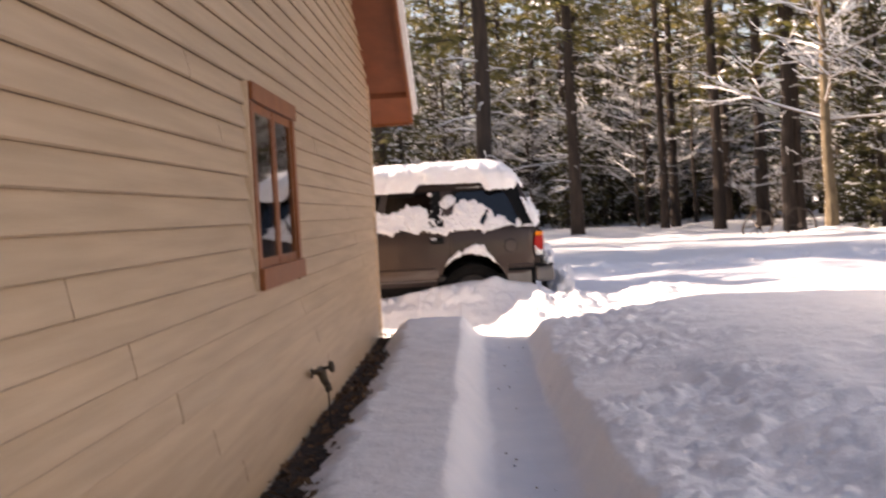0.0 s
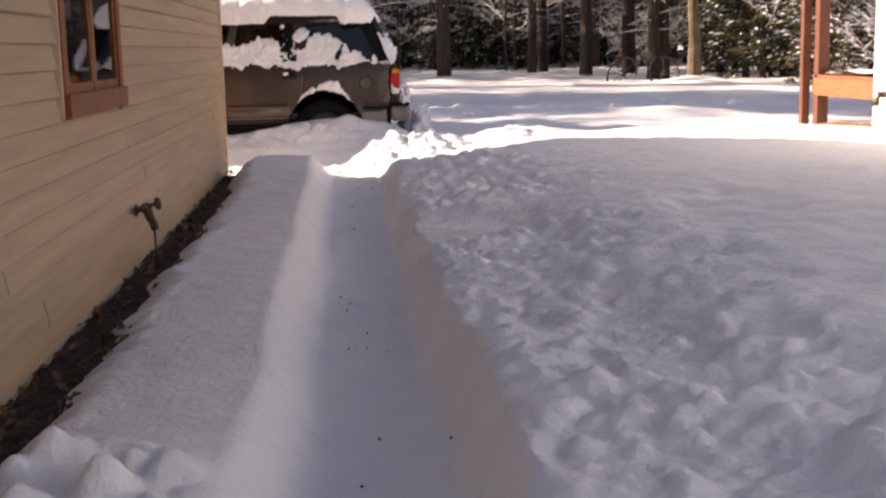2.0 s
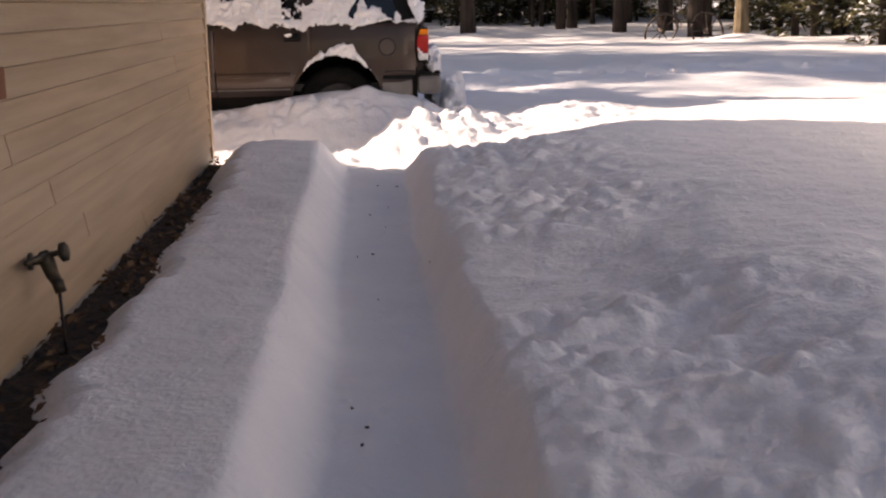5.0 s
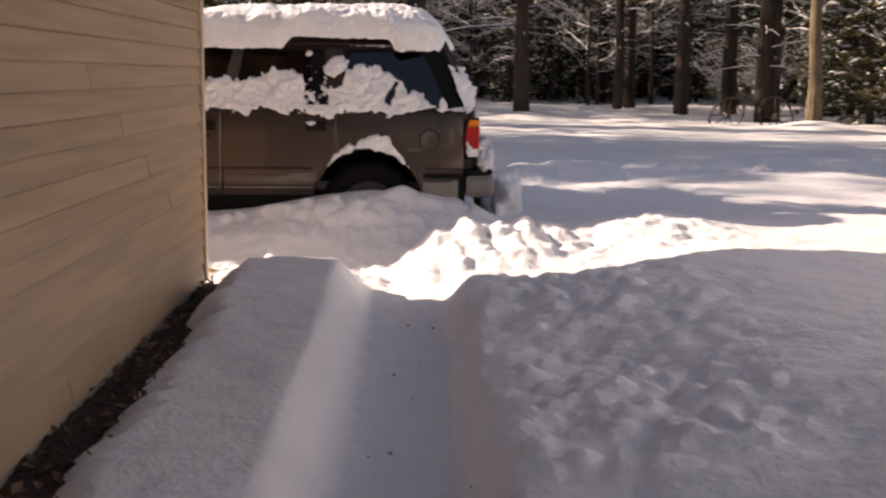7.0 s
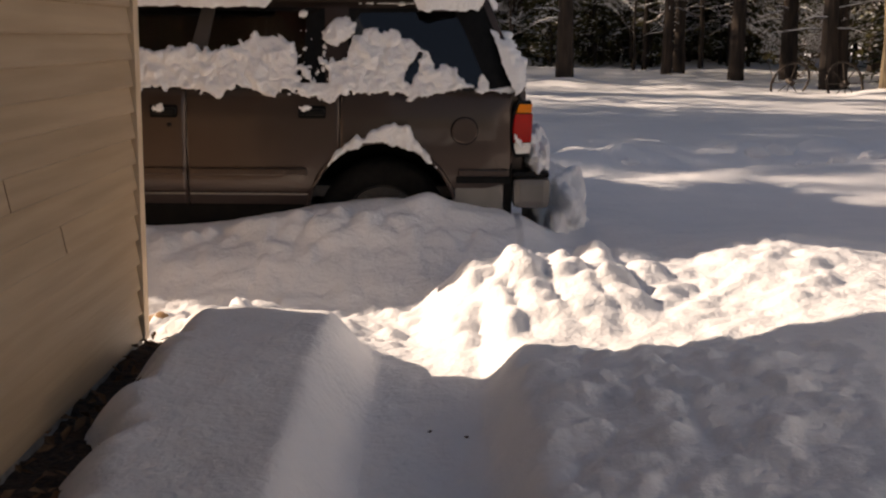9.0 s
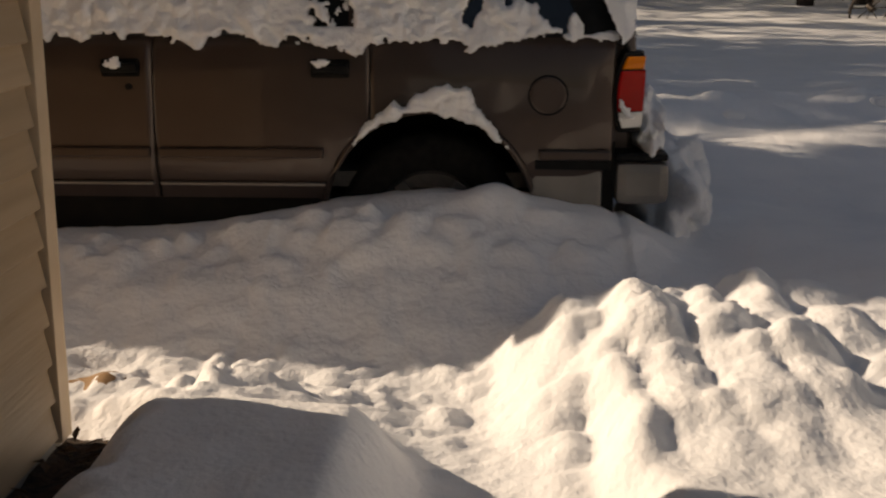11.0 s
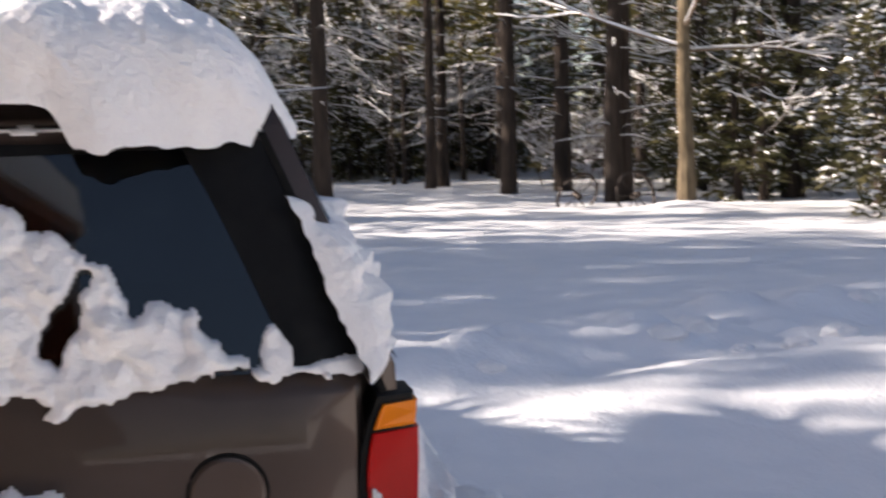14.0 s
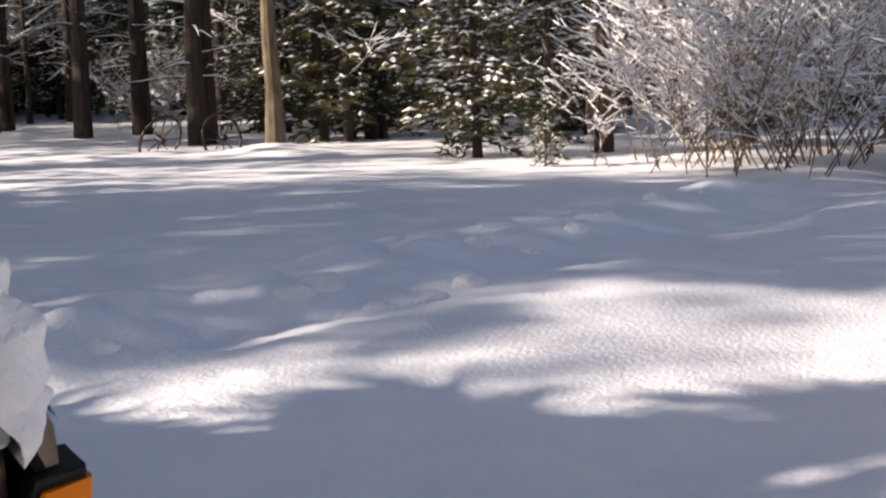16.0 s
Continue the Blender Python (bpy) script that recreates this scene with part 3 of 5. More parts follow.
def side_in(x, z):
    """How far the flank lies inside the widest line."""
    z = np.asarray(z, float)
    a = np.interp(z, [0.33, 0.44, 0.52, 0.60, 0.78, 0.95, 1.04, 1.08, 1.54, 1.66], [0.10, 0.065, 0.03, 0.012, 0.0, 0.006, 0.022, 0.035, 0.165, 0.23])
    x = np.asarray(x, float)
    return a + 0.07 * np.clip((x - 1.5) / 0.25, 0, 1) ** 2 + 0.12 * np.clip((-2.3 - x) / 0.6, 0, 1) ** 2


def yside(x, z, far=False):
    d = side_in(x, z)
    return FAR - d if far else NEAR + d


WHEELS = (0.95, -1.88)


def sill(x):
    zb = 0.40
    for w in WHEELS:
        if abs(x - w) < 0.41:
            zb = max(zb, 0.39 + 0.425 * math.sqrt(1 - ((x - w) / 0.41) ** 2))
    return zb


def panel(name, x0, x1, ztop, far=False, material=None, zbot=sill, n=40, rows=14, off=0.0):
    xs = np.linspace(x0, x1, n)
    verts, faces = [], []
    for x in xs:
        a, b = zbot(x), ztop(x)
        for k in range(rows + 1):
            zz = a + (b - a) * k / rows
            verts.append((x, float(yside(x, zz, far)) + (off if far else -off), zz))
    r = rows + 1
    for i in range(n - 1):
        for k in range(rows):
            q = (i * r + k, (i + 1) * r + k, (i + 1) * r + k + 1, i * r + k + 1)
            faces.append(q[::-1] if far else q)
    ob = in_car(mesh_object(name, verts, faces, material or PAINT, True))
    so = ob.modifiers.new("thickness", "SOLIDIFY")
    so.thickness, so.offset = 0.02, -1
    return ob


def flank_poly(name, pts, off, thick, material, parent=None, label="", far=False):
    b2 = bmesh.new()
    s = 1 if far else -1
    o = [b2.verts.new((x, float(yside(x, z, far)) + s * off, z)) for x, z in pts]
    i = [b2.verts.new((x, float(yside(x, z, far)) + s * (off - thick), z)) for x, z in pts]
    b2.faces.new(o)
    b2.faces.new(i[::-1])
    for k in range(len(pts)):
        b2.faces.new((o[k], i[k], i[(k + 1) % len(pts)], o[(k + 1) % len(pts)]))
    bmesh.ops.recalc_face_normals(b2, faces=b2.faces)
    ob = part(name, b2, material)
    return sub(ob, parent, label) if parent else in_car(ob, label)


def flank_strip(name, left, right, z0, z1, off, material, far=False, rows=12, cols=5):
    """A band of the flank between two edges, thick enough to turn the corner."""
    s = 1 if far else -1
    verts, faces = [], []
    for d in (off, off - 0.05):
        for z in np.linspace(z0, z1, rows + 1):
            for x in np.linspace(left(z), right(z), cols + 1):
                verts.append((float(x), float(yside(x, z, far)) + s * d, float(z)))
    c, n = cols + 1, (rows + 1) * (cols + 1)
    for i in range(rows):
        for k in range(cols):
            q = (i * c + k, i * c + k + 1, (i + 1) * c + k + 1, (i + 1) * c + k)
            faces += [q, tuple(v + n for v in reversed(q))]
        for a in (i * c, i * c + cols):
            faces.append((a, a + c, a + c + n, a + n))
    for k in range(cols):
        for a in (k, rows * c + k):
            faces.append((a, a + 1, a + 1 + n, a + n))
    b2 = bmesh.new()
    vs = [b2.verts.new(v) for v in verts]
    for q in faces:
        b2.faces.new([vs[k] for k in q])
    bmesh.ops.recalc_face_normals(b2, faces=b2.faces)
    return part(name, b2, material)


belt = lambda x: 1.09
for far in (False, True):
    q = panel("quarter_panel", 0.728, 1.655, belt, far, n=60)
    d2 = panel("rear_door", -0.102, 0.722, belt, far, n=60)
    d1 = panel("front_door", -1.20, -0.108, belt, far)
    panel("front_fender", -2.72, -1.206, lambda x: 1.07 - 0.06 * max(0, -1.9 - x), far)
    if not far:
        quarter, rear_door, front_door = q, d2, d1
    s = 1 if far else -1
    yy = FAR if far else NEAR
    # moulding strip and lower stripes
    for p_, x0, x1 in ((d2, -0.09, 0.545), (d1, -1.18, -0.122), (q, 1.365, 1.64)):
        sub(part("side_moulding", box(x0, x1, min(yy - s * 0.01, yy + s * 0.015), max(yy - s * 0.01, yy + s * 0.015), 0.630, 0.668, 0.008), PAINT), p_, "taupe rubbing strip")
        if p_ is not q:
            sub(part("trim_stripe", box(x0 - 0.005, x1, min(yy - s * 0.04, yy - s * 0.012), max(yy - s * 0.04, yy - s * 0.012), 0.519, 0.530, 0.003), BUMPER), p_, "thin grey trim stripe")
    # sill coloured near black to carry the shade below the doors
    in_car(part("rocker_panel", box(-1.40, 0.53, min(yy - s * 0.15, yy - s * 0.05), max(yy - s * 0.15, yy - s * 0.05), 0.33, 0.47, 0.02), UNDER), "lower sill coloured near black for the shade under the car")
    sub(part("quarter_band", box(1.352, 1.64, min(yy - s * 0.05, yy - s * 0.004), max(yy - s * 0.05, yy - s * 0.004), 0.592, 0.628, 0.004), BLACK), q, "black band over the bumper side")
    # glass and pillars
    flank_poly("roof_frame", [(-1.1, 1.525), (1.50, 1.525), (1.42, 1.62), (-1.0, 1.62)], 0.004, 0.05, PAINT, far=far)
    g = flank_poly("quarter_window", [(0.77, 1.085), (1.57, 1.085), (1.40, 1.53), (0.775, 1.53)], 0.0, 0.008, CAR_GLASS, far=far, label="dark tinted window")
    g.visible_shadow = False
    for pts in ([(0.765, 1.085), (0.81, 1.085), (0.80, 1.46), (0.83, 1.50), (0.765, 1.53)], [(0.83, 1.50), (1.335, 1.51), (1.49, 1.53), (0.765, 1.53)]):
        flank_poly("window_border", pts, 0.003, 0.03, BLACK, g, far=far)
    sub(flank_strip("window_border", lambda z: 1.535 - 0.44 * (z - 1.085) - 0.10 * max(0, z - 1.40), lambda z: 1.674 - 0.42 * (z - 1.085), 1.086, 1.535, 0.003, BLACK, far), g)
    in_car(flank_strip("pillar_seal", lambda z: 1.672 - 0.42 * (z - 1.085), lambda z: 1.688 - 0.42 * (z - 1.085), 1.03, 1.54, 0.007, UNDER, far), "black rubber seal")
    in_car(flank_strip("rear_pillar", lambda z: 1.686 - 0.42 * (z - 1.085), lambda z: 1.728 - 0.42 * max(0, z - 1.085), 1.036, 1.60, 0.002, PAINT, far), "taupe sloping rear pillar")
    flank_poly("door_pillar", [(0.645, 1.085), (0.765, 1.085), (0.765, 1.535), (0.635, 1.535)], 0.003, 0.06, PAINT, far=far)
    flank_poly("door_seam", [(0.722, 1.085), (0.728, 1.085), (0.676, 1.60), (0.669, 1.60)], 0.0045, 0.02, BLACK, far=far)
    g = flank_poly("rear_door_window", [(-0.04, 1.085), (0.645, 1.085), (0.635, 1.53), (0.045, 1.53)], 0.0, 0.008, CAR_GLASS, far=far, label="dark tinted window")
    g.visible_shadow = False
    for pts in ([(0.52, 1.085), (0.645, 1.085), (0.635, 1.53), (0.60, 1.515), (0.535, 1.48)], [(0.045, 1.51), (0.55, 1.505), (0.635, 1.53), (0.045, 1.53)]):
        flank_poly("window_border", pts, 0.003, 0.03, BLACK, g, far=far)
    flank_poly("middle_pillar", [(-0.145, 1.085), (-0.045, 1.085), (0.042, 1.53), (-0.03, 1.53)], 0.003, 0.06, DARK_PAINT, far=far, label="dark pillar between the doors")
    g = flank_poly("front_door_window", [(-1.12, 1.085), (-0.15, 1.085), (-0.035, 1.53), (-0.80, 1.53)], 0.0, 0.008, CAR_GLASS, far=far, label="tinted window")
    g.visible_shadow = False
    flank_poly("windscreen_pillar", [(-1.95, 1.04), (-1.13, 1.085), (-0.81, 1.53), (-1.0, 1.62), (-1.12, 1.60)], 0.003, 0.06, PAINT, far=far)
    # arch lip and dark liner
    for w in WHEELS:
        arc = [(w + 0.41 * math.cos(a), 0.39 + 0.425 * math.sin(a)) for a in np.linspace(0.1, math.pi - 0.1, 22)]
        in_car(part("arch_lip", tube([(x, float(yside(x, z, far)) + s * 0.003, z) for x, z in arc], [0.013] * 22, 6), PAINT, smooth=True))
        b2 = bmesh.new()
        rings = [[b2.verts.new((w + 0.412 * math.cos(a), yy - s * d, 0.39 + 0.427 * math.sin(a))) for a in np.linspace(-0.3, math.pi + 0.3, 20)] for d in (0.03, 0.5)]
        for k in range(19):
            b2.faces.new((rings[0][k], rings[0][k + 1], rings[1][k + 1], rings[1][k]))
        b2.faces.new(rings[1])
        in_car(part("arch_liner", b2, UNDER), "black wheel-arch liner")

# door handles, fuel flap, lock
for nm, hx in (("rear", 0.574), ("front", -0.225)):
    dp = rear_door if nm == "rear" else front_door
    b2 = bmesh.new()
    box(hx - 0.075, hx + 0.075, NEAR + 0.0, NEAR + 0.02, 0.935, 1.005, 0.012, bm=b2)
    hp = sub(part("handle_cup", b2, UNDER), dp)
    sub(part("handle", box(hx - 0.07, hx + 0.07, NEAR - 0.028, NEAR + 0.006, 0.955, 0.99, 0.010), BLACK), dp, "black door handle")
sub(part("door_lock", tube([(-0.195, NEAR + 0.012, 0.90), (-0.195, NEAR - 0.008, 0.90)], [0.013, 0.012], 12), BLACK), front_door)
ring = [(1.397 + 0.072 * math.cos(a), NEAR + float(side_in(1.397, 0.876 + 0.072 * math.sin(a))) - 0.001, 0.876 + 0.072 * math.sin(a)) for a in np.linspace(0, math.tau, 41)]
flap = sub(part("fuel_flap", tube([(1.397, NEAR + 0.01, 0.876), (1.397, NEAR - 0.003, 0.876), (1.397, NEAR - 0.005, 0.876)], [0.069, 0.069, 0.062], 36), PAINT), quarter)
sub(part("flap_gap", tube(ring, [0.0042] * 41, 5, caps=False), UNDER), quarter)

# shell, floor, roof, nose and tail
roof_v, roof_f = [], []
xs = np.linspace(-1.15, 1.42, 22)
ys = np.linspace(NEAR + 0.17, FAR - 0.17, 15)
for x in xs:
    for y in ys:
        c = 1 - ((y - MID) / (MID - NEAR - 0.17)) ** 4
        e = 1 - max(0, (abs(x - 0.15) - 1.0) / 0.3) ** 2 * 0.35
        roof_v.append((x, y, 1.572 + 0.075 * c * e))
for i in range(21):
    for k in range(14):
        roof_f.append((i * 15 + k, (i + 1) * 15 + k, (i + 1) * 15 + k + 1, i * 15 + k + 1))
rf = in_car(mesh_object("roof", roof_v, roof_f, PAINT, True))
so = rf.modifiers.new("thickness", "SOLIDIFY")
so.thickness = 0.03
for y in (NEAR + 0.26, FAR - 0.26):
    rail = in_car(part("roof_rail", tube([(-0.75, y, 1.61), (-0.68, y, 1.66), (0.2, y, 1.675), (1.1, y, 1.66), (1.18, y, 1.61)], [0.018, 0.02, 0.02, 0.02, 0.018], 8), BLACK, smooth=True), "black roof rail")
in_car(part("underbody", box(-2.5, 1.55, NEAR + 0.14, FAR - 0.14, 0.27, 0.46), UNDER))
in_car(part("bonnet", box(-2.84, -1.9, NEAR + 0.06, FAR - 0.06, 0.96, 1.06, 0.045), PAINT))
in_car(part("nose", box(-2.86, -2.7, NEAR + 0.08, FAR - 0.08, 0.55, 0.97, 0.05), PAINT))
in_car(part("front_bumper", box(-2.95, -2.72, NEAR + 0.05, FAR - 0.05, 0.36, 0.56, 0.05), CHROME))
b2 = bmesh.new()
vs = [b2.verts.new(p) for p in ((-1.12, NEAR + 0.22, 1.60), (-1.12, FAR - 0.22, 1.60), (-1.95, FAR - 0.08, 1.05), (-1.95, NEAR + 0.08, 1.05))]
b2.faces.new(vs)
bmesh.ops.solidify(b2, geom=b2.faces[:], thickness=0.01)
in_car(part("windscreen", b2, CAR_GLASS), "windscreen").visible_shadow = False
in_car(part("tailgate", box(1.64, 1.735, NEAR + 0.16, FAR - 0.16, 0.55, 1.09, 0.02), PAINT))
b2 = bmesh.new()
vs = [b2.verts.new(p) for p in ((1.735, NEAR + 0.10, 1.09), (1.735, FAR - 0.10, 1.09), (1.53, FAR - 0.2, 1.57), (1.53, NEAR + 0.2, 1.57))]
b2.faces.new(vs)
bmesh.ops.solidify(b2, geom=b2.faces[:], thickness=0.015)
in_car(part("rear_window", b2, CAR_GLASS), "dark tinted rear window").visible_shadow = False
for far in (False, True):
    yy, s = (FAR, 1) if far else (NEAR, -1)

    def yb(a, b):
        return (min(yy - s * a, yy - s * b), max(yy - s * a, yy - s * b))
    def lens(name, pts, a, b, m, bevel=0.008):
        """A lens of curved outline in the flank's plane, wrapped round the corner."""
        b4 = bmesh.new()
        ya, y_b = yy - s * a, yy - s * b
        fr_ = [b4.verts.new((x, ya + (-s) * 0.030 * max(0, (x - 1.70) / 0.055) ** 2, z)) for x, z in pts]
        bk_ = [b4.verts.new((x, y_b, z)) for x, z in pts]
        b4.faces.new(fr_)
        b4.faces.new(bk_[::-1])
        for k in range(len(pts)):
            b4.faces.new((fr_[k], bk_[k], bk_[(k + 1) % len(pts)], fr_[(k + 1) % len(pts)]))
        bmesh.ops.recalc_face_normals(b4, faces=b4.faces)
        bmesh.ops.bevel(b4, geom=[e for e in b4.edges if abs(e.verts[0].co.y - e.verts[1].co.y) < 0.035], offset=bevel, segments=2, affect="EDGES", profile=0.6)
        return part(name, b4, m)

    def left_edge(z, inset=0.0):
        return 1.646 + 0.040 * (abs(z - 0.868) / 0.165) ** 2.2 + inset

    def outline(za, zb, inset, right):
        zs = np.linspace(za, zb, 7)
        return [(left_edge(z, inset), float(z)) for z in zs] + [(right, zb), (right - 0.002, (za + zb) / 2), (right - 0.006, za)]
    lamp = in_car(lens("tail_lamp", outline(0.735, 1.036, -0.004, 1.757), 0.016, 0.17, BLACK), "black housing of the tail lamp")
    sub(lens("turn_lens", outline(0.972, 1.020, 0.012, 1.764), 0.008, 0.165, AMBER), lamp, "amber turn lens")
    sub(lens("stop_lens", outline(0.815, 0.966, 0.011, 1.766), 0.006, 0.165, RED), lamp, "red stop lens")
    sub(lens("reverse_lens", outline(0.752, 0.811, 0.012, 1.760), 0.008, 0.165, CLEAR), lamp, "clear reversing lens")
    in_car(part("bumper_valance", box(1.335, 1.612, *yb(0.02, 0.1), 0.43, 0.588, 0.02), BUMPER), "grey lower bumper side")
bb = box(1.66, 1.868, NEAR + 0.005, FAR - 0.005, 0.455, 0.622, 0.04)
bumper = in_car(part("rear_bumper", bb, BUMPER), "dull grey rear bumper")
sub(part("step_pad", box(1.66, 1.86, NEAR + 0.012, FAR - 0.012, 0.625, 0.655, 0.012), BLACK), bumper, "black step pad")
in_car(part("bumper_gap", box(1.614, 1.657, NEAR + 0.03, FAR - 0.03, 0.40, 0.70), UNDER))
for hx in (0.15, -0.85):
    in_car(part("seat_bench", box(hx - 0.1, hx + 0.4, NEAR + 0.25, FAR - 0.25, 0.55, 0.85, 0.06), SEAT))
    in_car(part("seat_back", box(hx + 0.3, hx + 0.46, NEAR + 0.25, FAR - 0.25, 0.8, 1.30, 0.06), SEAT))
in_car(part("cargo_floor", box(-1.4, 1.6, NEAR + 0.12, FAR - 0.12, 0.5, 0.56), SEAT))
in_car(part("dashboard", box(-1.75, -1.35, NEAR + 0.15, FAR - 0.15, 0.8, 1.1, 0.05), BLACK))


def lathe(profile, segs=36):
    b2 = bmesh.new()
    rings = [[b2.verts.new((r * math.cos(k * math.tau / segs), d, r * math.sin(k * math.tau / segs))) for k in range(segs)] for r, d in profile]
    for a, b in zip(rings, rings[1:]):
        for k in range(segs):
            b2.faces.new((a[k], a[(k + 1) % segs], b[(k + 1) % segs], b[k]))
    bmesh.ops.recalc_face_normals(b2, faces=b2.faces)
    return b2


for w in WHEELS:
    for yy, s in ((NEAR + 0.09, 1), (FAR - 0.09, -1)):
        tyre = in_car(part("wheel", lathe([(0.22, s * 0.02), (0.24, 0), (0.33, s * 0.0), (0.362, s * 0.03), (0.37, s * 0.06), (0.37, s * 0.2), (0.33, s * 0.24), (0.22, s * 0.23)]), RUBBER, smooth=True), "black winter tyre")
        tyre.location = (w, yy, 0.345)
        rim = part("rim", lathe([(0.225, s * 0.015), (0.21, s * 0.03), (0.2, s * 0.06), (0.08, s * 0.05), (0.06, s * 0.02), (0.001, s * 0.02)]), RIM, smooth=True)
        sub(rim, tyre, "dirty grey alloy rim")
        for k in range(5):
            b2 = box(0.05, 0.21, min(s * 0.02, s * 0.05), max(s * 0.02, s * 0.05), -0.025, 0.025, 0.006)
            sp = sub(part("spoke", b2, RIM), tyre)
            sp.rotation_euler = (0, k * math.tau / 5 + 0.3, 0)


# snow clinging to the car
def cling(name, x0, x1, z0, z1, keep, surf, thick, label, step=0.0065, seed=1, out=(0, -1, 0), freq=1.0):
    """A pillow of snow over the part of a flank where keep(x, z) > 0."""
    xs, zs = np.arange(x0, x1, step), np.arange(z0, z1, step)
    XX, ZZ = np.meshgrid(xs, zs)
    k = np.asarray(keep(XX, ZZ), float)
    mask = k > 0
    soft = mask.astype(float)
    for _ in range(8):
        p = np.pad(soft, 1)
        soft = (p[1:-1, 1:-1] * 2 + p[:-2, 1:-1] + p[2:, 1:-1] + p[1:-1, :-2] + p[1:-1, 2:]) / 6
        soft = soft * mask
    lump = 0.7 + 1.0 * np.abs(fbm(XX * 11 * freq, ZZ * 11 * freq, seed + 7, 3)) + 0.25 * vnoise(XX * 31 * freq, ZZ * 31 * freq, seed + 9)
    T = thick * np.sqrt(np.clip(soft, 0, 1)) * lump
    verts, faces, where = [], [], {}
    o = Vector(out)

    def vert(i, j, t):
        key = (i, j, t)
        if key not in where:
            where[key] = len(verts)
            p = Vector(surf(XX[i, j], ZZ[i, j]))
            verts.append(tuple(p + o * (T[i, j] if t else -0.004)))
        return where[key]
    cell = mask[:-1, :-1] & mask[1:, :-1] & mask[:-1, 1:] & mask[1:, 1:]
    cp = np.pad(cell, 1)
    for i in range(cell.shape[0]):
        for j in range(cell.shape[1]):
            if not cell[i, j]:
                continue
            faces.append((vert(i, j, 1), vert(i, j + 1, 1), vert(i + 1, j + 1, 1), vert(i + 1, j, 1)))
            for di, dj, a, b in ((-1, 0, (i, j), (i, j + 1)), (1, 0, (i + 1, j + 1), (i + 1, j)), (0, -1, (i + 1, j), (i, j)), (0, 1, (i, j + 1), (i + 1, j + 1))):
                if not cp[i + 1 + di, j + 1 + dj]:
                    faces.append((vert(*a, 1), vert(*a, 0), vert(*b, 0), vert(*b, 1)))
    ob = mesh_object(name, verts, faces, SNOW_FINE, True)
    return tagged(ob, label, "snow", "snow on the car")


def flank(x, z):
    return (x, float(yside(x, z)) - 0.002, z)


def belt_snow(x, z):
    n1 = 0.05 * fbm(x * 7, z * 2, 101, 4)
    top = np.interp(x, [-1.3, -0.275, -0.05, 0.1, 0.257, 0.40, 0.47, 0.50, 0.575, 0.65, 0.76, 0.79, 0.94, 1.09, 1.15, 1.20, 1.235, 1.29, 1.35, 1.40, 1.46, 1.55, 1.62],
                    [1.26, 1.29, 1.31, 1.32, 1.36, 1.36, 1.343, 1.24, 1.30, 1.26, 1.275, 1.38, 1.395, 1.37, 1.31, 1.29, 1.23, 1.255, 1.21, 1.14, 1.125, 1.10, 1.09]) + n1
    low = np.interp(x, [-1.3, -0.275, -0.12, 0.0, 0.074, 0.12, 0.30, 0.378, 0.42, 0.55, 0.667, 0.73, 0.80, 0.94, 1.03, 1.078, 1.15, 1.34, 1.46, 1.62],
                    [1.08, 1.092, 1.09, 1.08, 1.046, 1.085, 1.085, 1.054, 1.085, 1.07, 1.016, 1.08, 1.062, 1.082, 1.07, 1.024, 1.062, 1.088, 1.09, 1.09]) + 0.03 * fbm(x * 15, z * 1, 103, 4)
    k = np.minimum(top - z, z - low) + 0.03 * fbm(x * 34, z * 34, 107, 2)
    hole = ((x - 1.115 - 0.35 * (z - 1.2)) / 0.024) ** 2 + ((z - 1.20) / 0.08) ** 2
    k = np.where((hole + 1.6 * fbm(x * 25, z * 25, 105, 2)) < 1, -1, k)
    patchy = (np.abs(x - 0.575) < 0.085) & (z > 1.13)
    k = np.where(patchy & (fbm(x * 24, z * 24, 106, 3) < 0.08), -1, k)
    return k


cling("window_snow", -1.3, 1.62, 0.98, 1.5, belt_snow, flank, 0.05, "ragged band of snow stuck along the car windows", seed=3, step=0.005)
cling("pillar_snow", 0.58, 0.86, 1.30, 1.50, lambda x, z: 1 - ((x - 0.722 - 0.35 * (z - 1.40)) / 0.085) ** 2 - ((z - 1.40) / 0.07) ** 2 + 0.9 * fbm(x * 16, z * 16, 108, 3), flank, 0.05,
      "clump of snow stuck on the door pillar", seed=13)
cling("pillar_snow", 0.47, 0.57, 1.43, 1.56, lambda x, z: 1 - ((x - 0.515) / 0.03) ** 2 - ((z - 1.495) / 0.022) ** 2 + 0.9 * fbm(x * 30, z * 30, 109, 3), flank, 0.025,
      "small clump of snow stuck on the window", seed=14)
cling("crumb_snow", 0.44, 0.70, 1.12, 1.51, lambda x, z: fbm(x * 30, z * 30, 117, 3) - 0.30 - 0.9 * np.maximum(0, z - 1.4) - 2.0 * np.maximum(0, np.abs(x - 0.575) - 0.08), flank, 0.02,
      "crumbs of snow stuck on the door window edge", seed=19)
cling("frame_snow", 0.82, 1.12, 1.515, 1.585, lambda x, z: 0.010 - np.abs(z - 1.550) + 0.012 * fbm(x * 20, z * 20, 110, 3), flank, 0.018, "thin line of snow along the window top", seed=15)
cling("window_snow", 1.43, 1.56, 1.06, 1.2, lambda x, z: 1 - ((x - 1.497) / 0.03) ** 2 - ((z - 1.125) / 0.055) ** 2 + 0.9 * fbm(x * 25, z * 25, 111, 3), flank, 0.03,
      "small clump of snow at the window corner", seed=16, step=0.0032)
